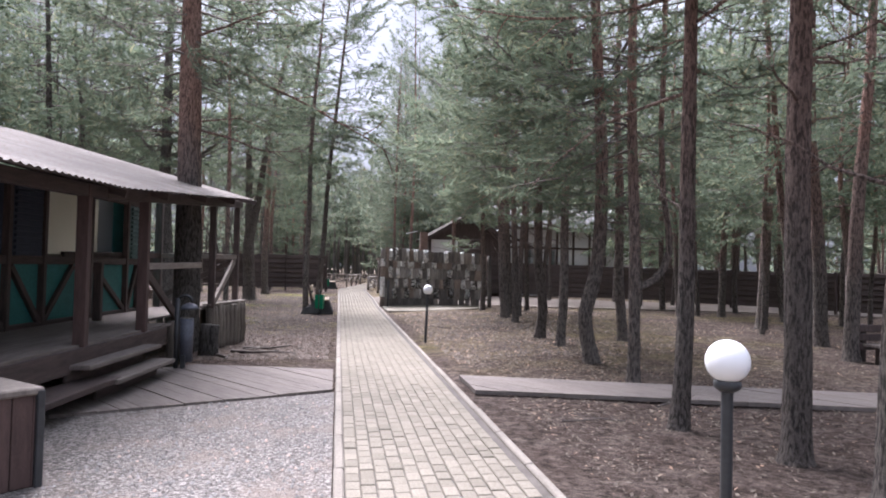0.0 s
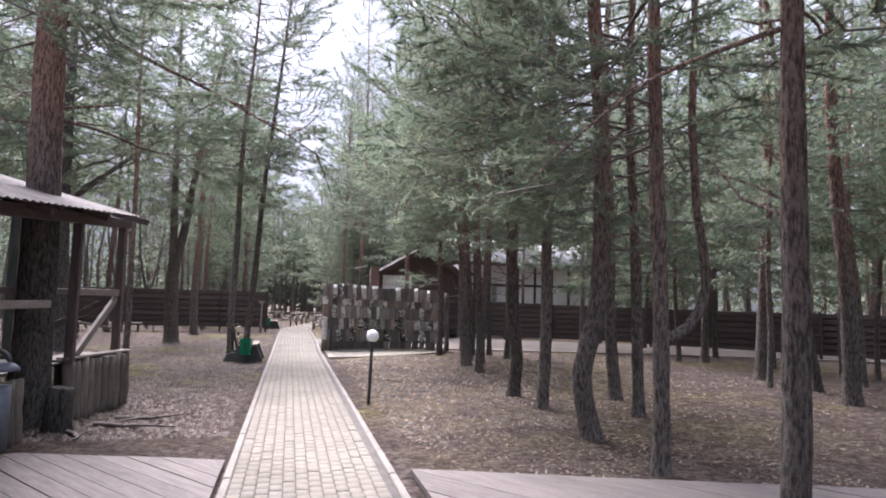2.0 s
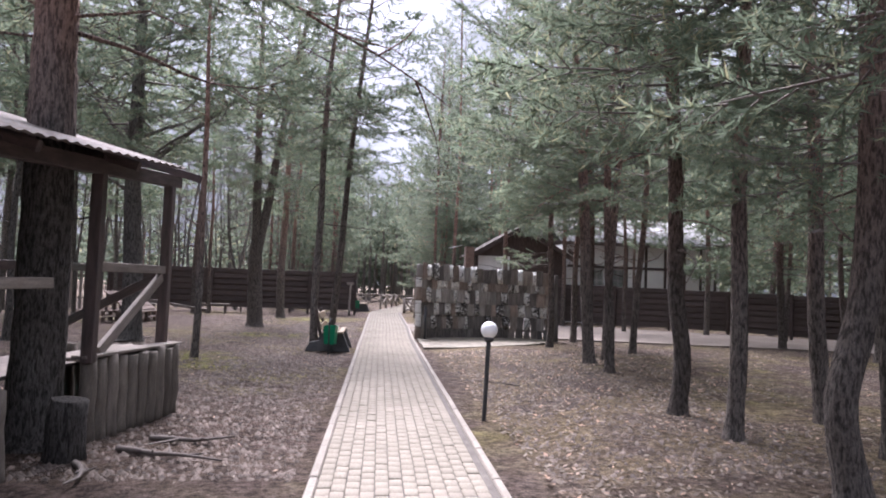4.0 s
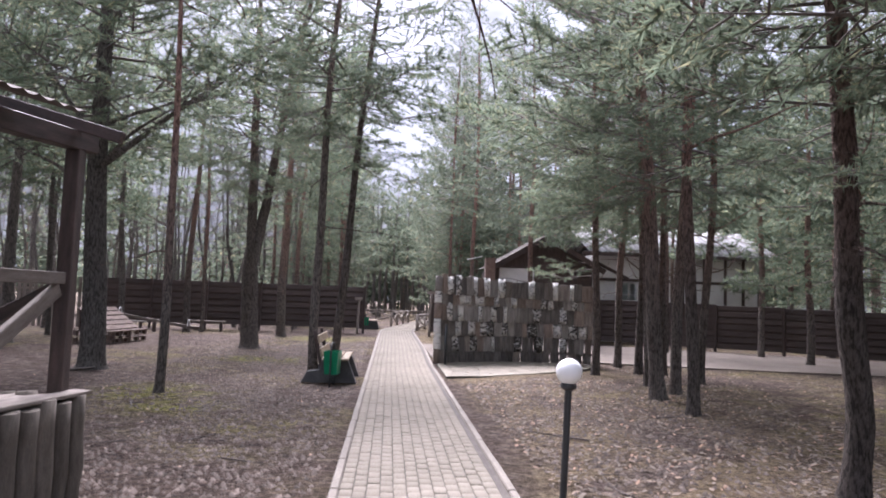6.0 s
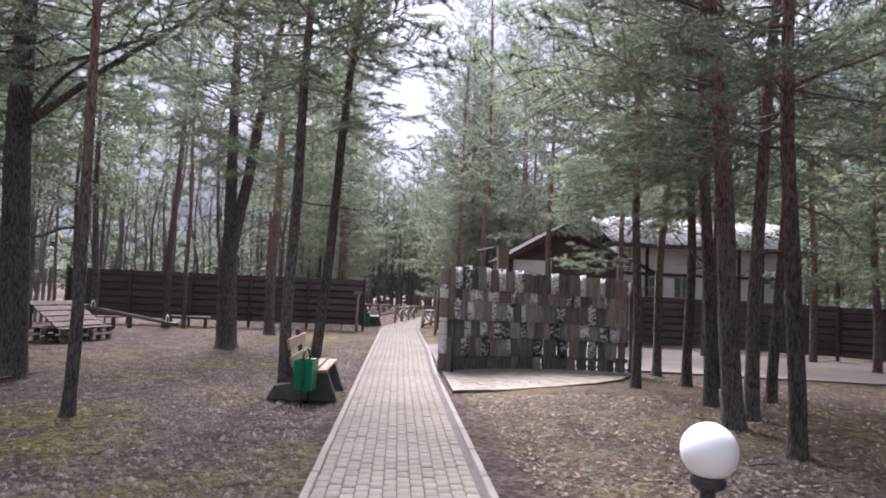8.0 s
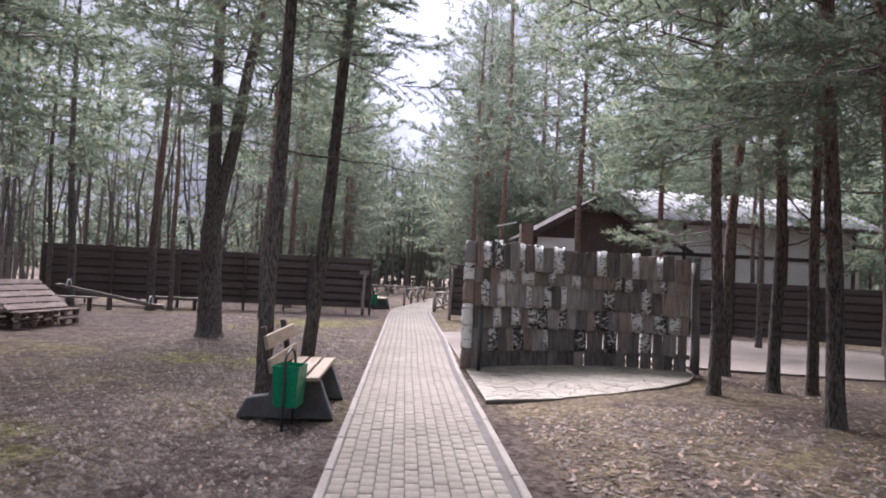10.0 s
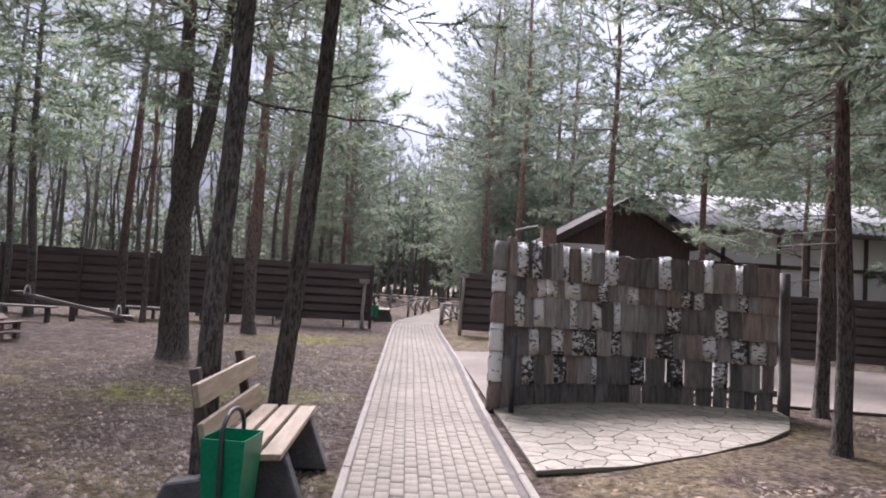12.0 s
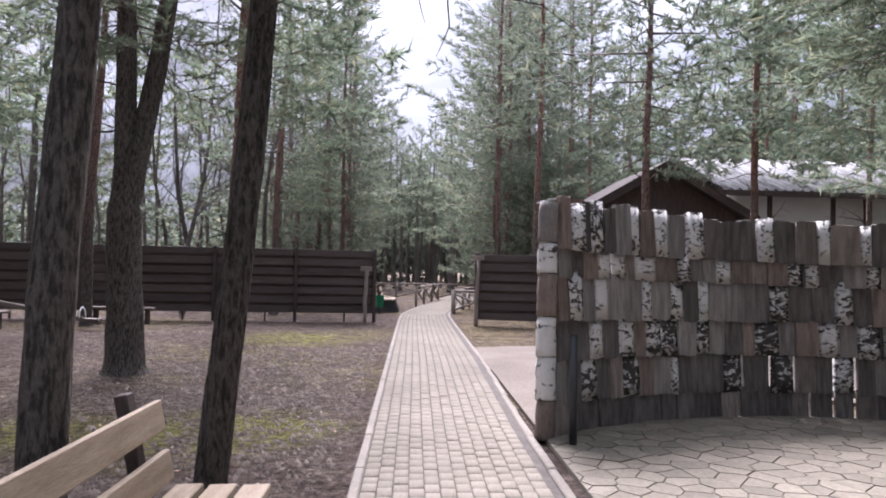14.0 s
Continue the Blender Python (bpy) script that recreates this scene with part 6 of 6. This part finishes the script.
# ---- the paved path, last ----
def paved_path():
    bed_pts = [(shift(y) + 0.0, y) for y in range(-6, 62)] + [(shift(y) + 1.525 * broad(y), y) for y in range(61, -7, -1)]
    bed = sheet("path", bed_pts, -0.014, JOINT, "long straight path of beige concrete pavers between kerbs", "path")
    PLACE[bed.name] = Matrix()
    cols, w, l, g = 12, 0.1085, 0.172, 0.008
    x0 = 0.079
    c, hx, hy = 0.006, (w - g) / 2, (l - g) / 2
    base = np.array([(-hx, -hy, -0.03), (hx, -hy, -0.03), (hx, hy, -0.03), (-hx, hy, -0.03), (-hx, -hy, -c), (hx, -hy, -c), (hx, hy, -c), (-hx, hy, -c),
                     (-hx + c, -hy + c, 0), (hx - c, -hy + c, 0), (hx - c, hy - c, 0), (-hx + c, hy - c, 0)])
    quad = [(8, 9, 10, 11)] + [(4 + i, 4 + (i + 1) % 4, 8 + (i + 1) % 4, 8 + i) for i in range(4)] + [(i, (i + 1) % 4, 4 + (i + 1) % 4, 4 + i) for i in range(4)]
    me = quads_mesh("paver", [tuple(v) for v in base], quad, [PAVER])
    rng = random.Random(2)
    far_v, far_f, k = [], [], 0
    quad = np.array(quad)
    for j in range(-20, int(58 / l)):
        for i in range(cols):
            y = j * l + (l / 2 if i % 2 else 0) + rng.uniform(-0.006, 0.006)
            x = shift(y) + (x0 + w * (i + 0.5)) * broad(y) + rng.uniform(-0.002, 0.002)
            z, a = rng.uniform(-0.004, 0.003), rng.gauss(0, 0.012)
            tx, ty = rng.gauss(0, 0.01), rng.gauss(0, 0.01)
            if 3.9 < y < 8.1:
                piece("paver", me, bed, Matrix.Translation((x, y, z)) @ Euler((tx, ty, a)).to_matrix().to_4x4())
            else:
                q = base.copy()
                q[:, 2] += z + q[:, 0] * ty + q[:, 1] * tx
                ca, sa = math.cos(a), math.sin(a)
                q[:, 0], q[:, 1] = x + q[:, 0] * ca - q[:, 1] * sa, y + q[:, 0] * sa + q[:, 1] * ca
                far_v.append(q)
                far_f.append(quad + k)
                k += 12
    rest = piece("pavers", array_mesh("pavers", np.concatenate(far_v), np.concatenate(far_f), [PAVER_FAR]), bed, Matrix())
    tagged(rest, kind="stuff")
    kerb = block((0.074, 0.99, 0.16), KERB, 0.012)
    for j in range(-6, 60):
        y = j + 0.5
        slope = math.atan(shift(j + 1) - shift(j))
        for x in (0.038, 1.525 * broad(y) - 0.038):
            piece("kerbstone", kerb, bed, Matrix.Translation((shift(y) + x, y, -0.068 + rng.uniform(-0.004, 0.004))) @ Matrix.Rotation(-slope + rng.gauss(0, 0.003), 4, "Z"))


paved_path()
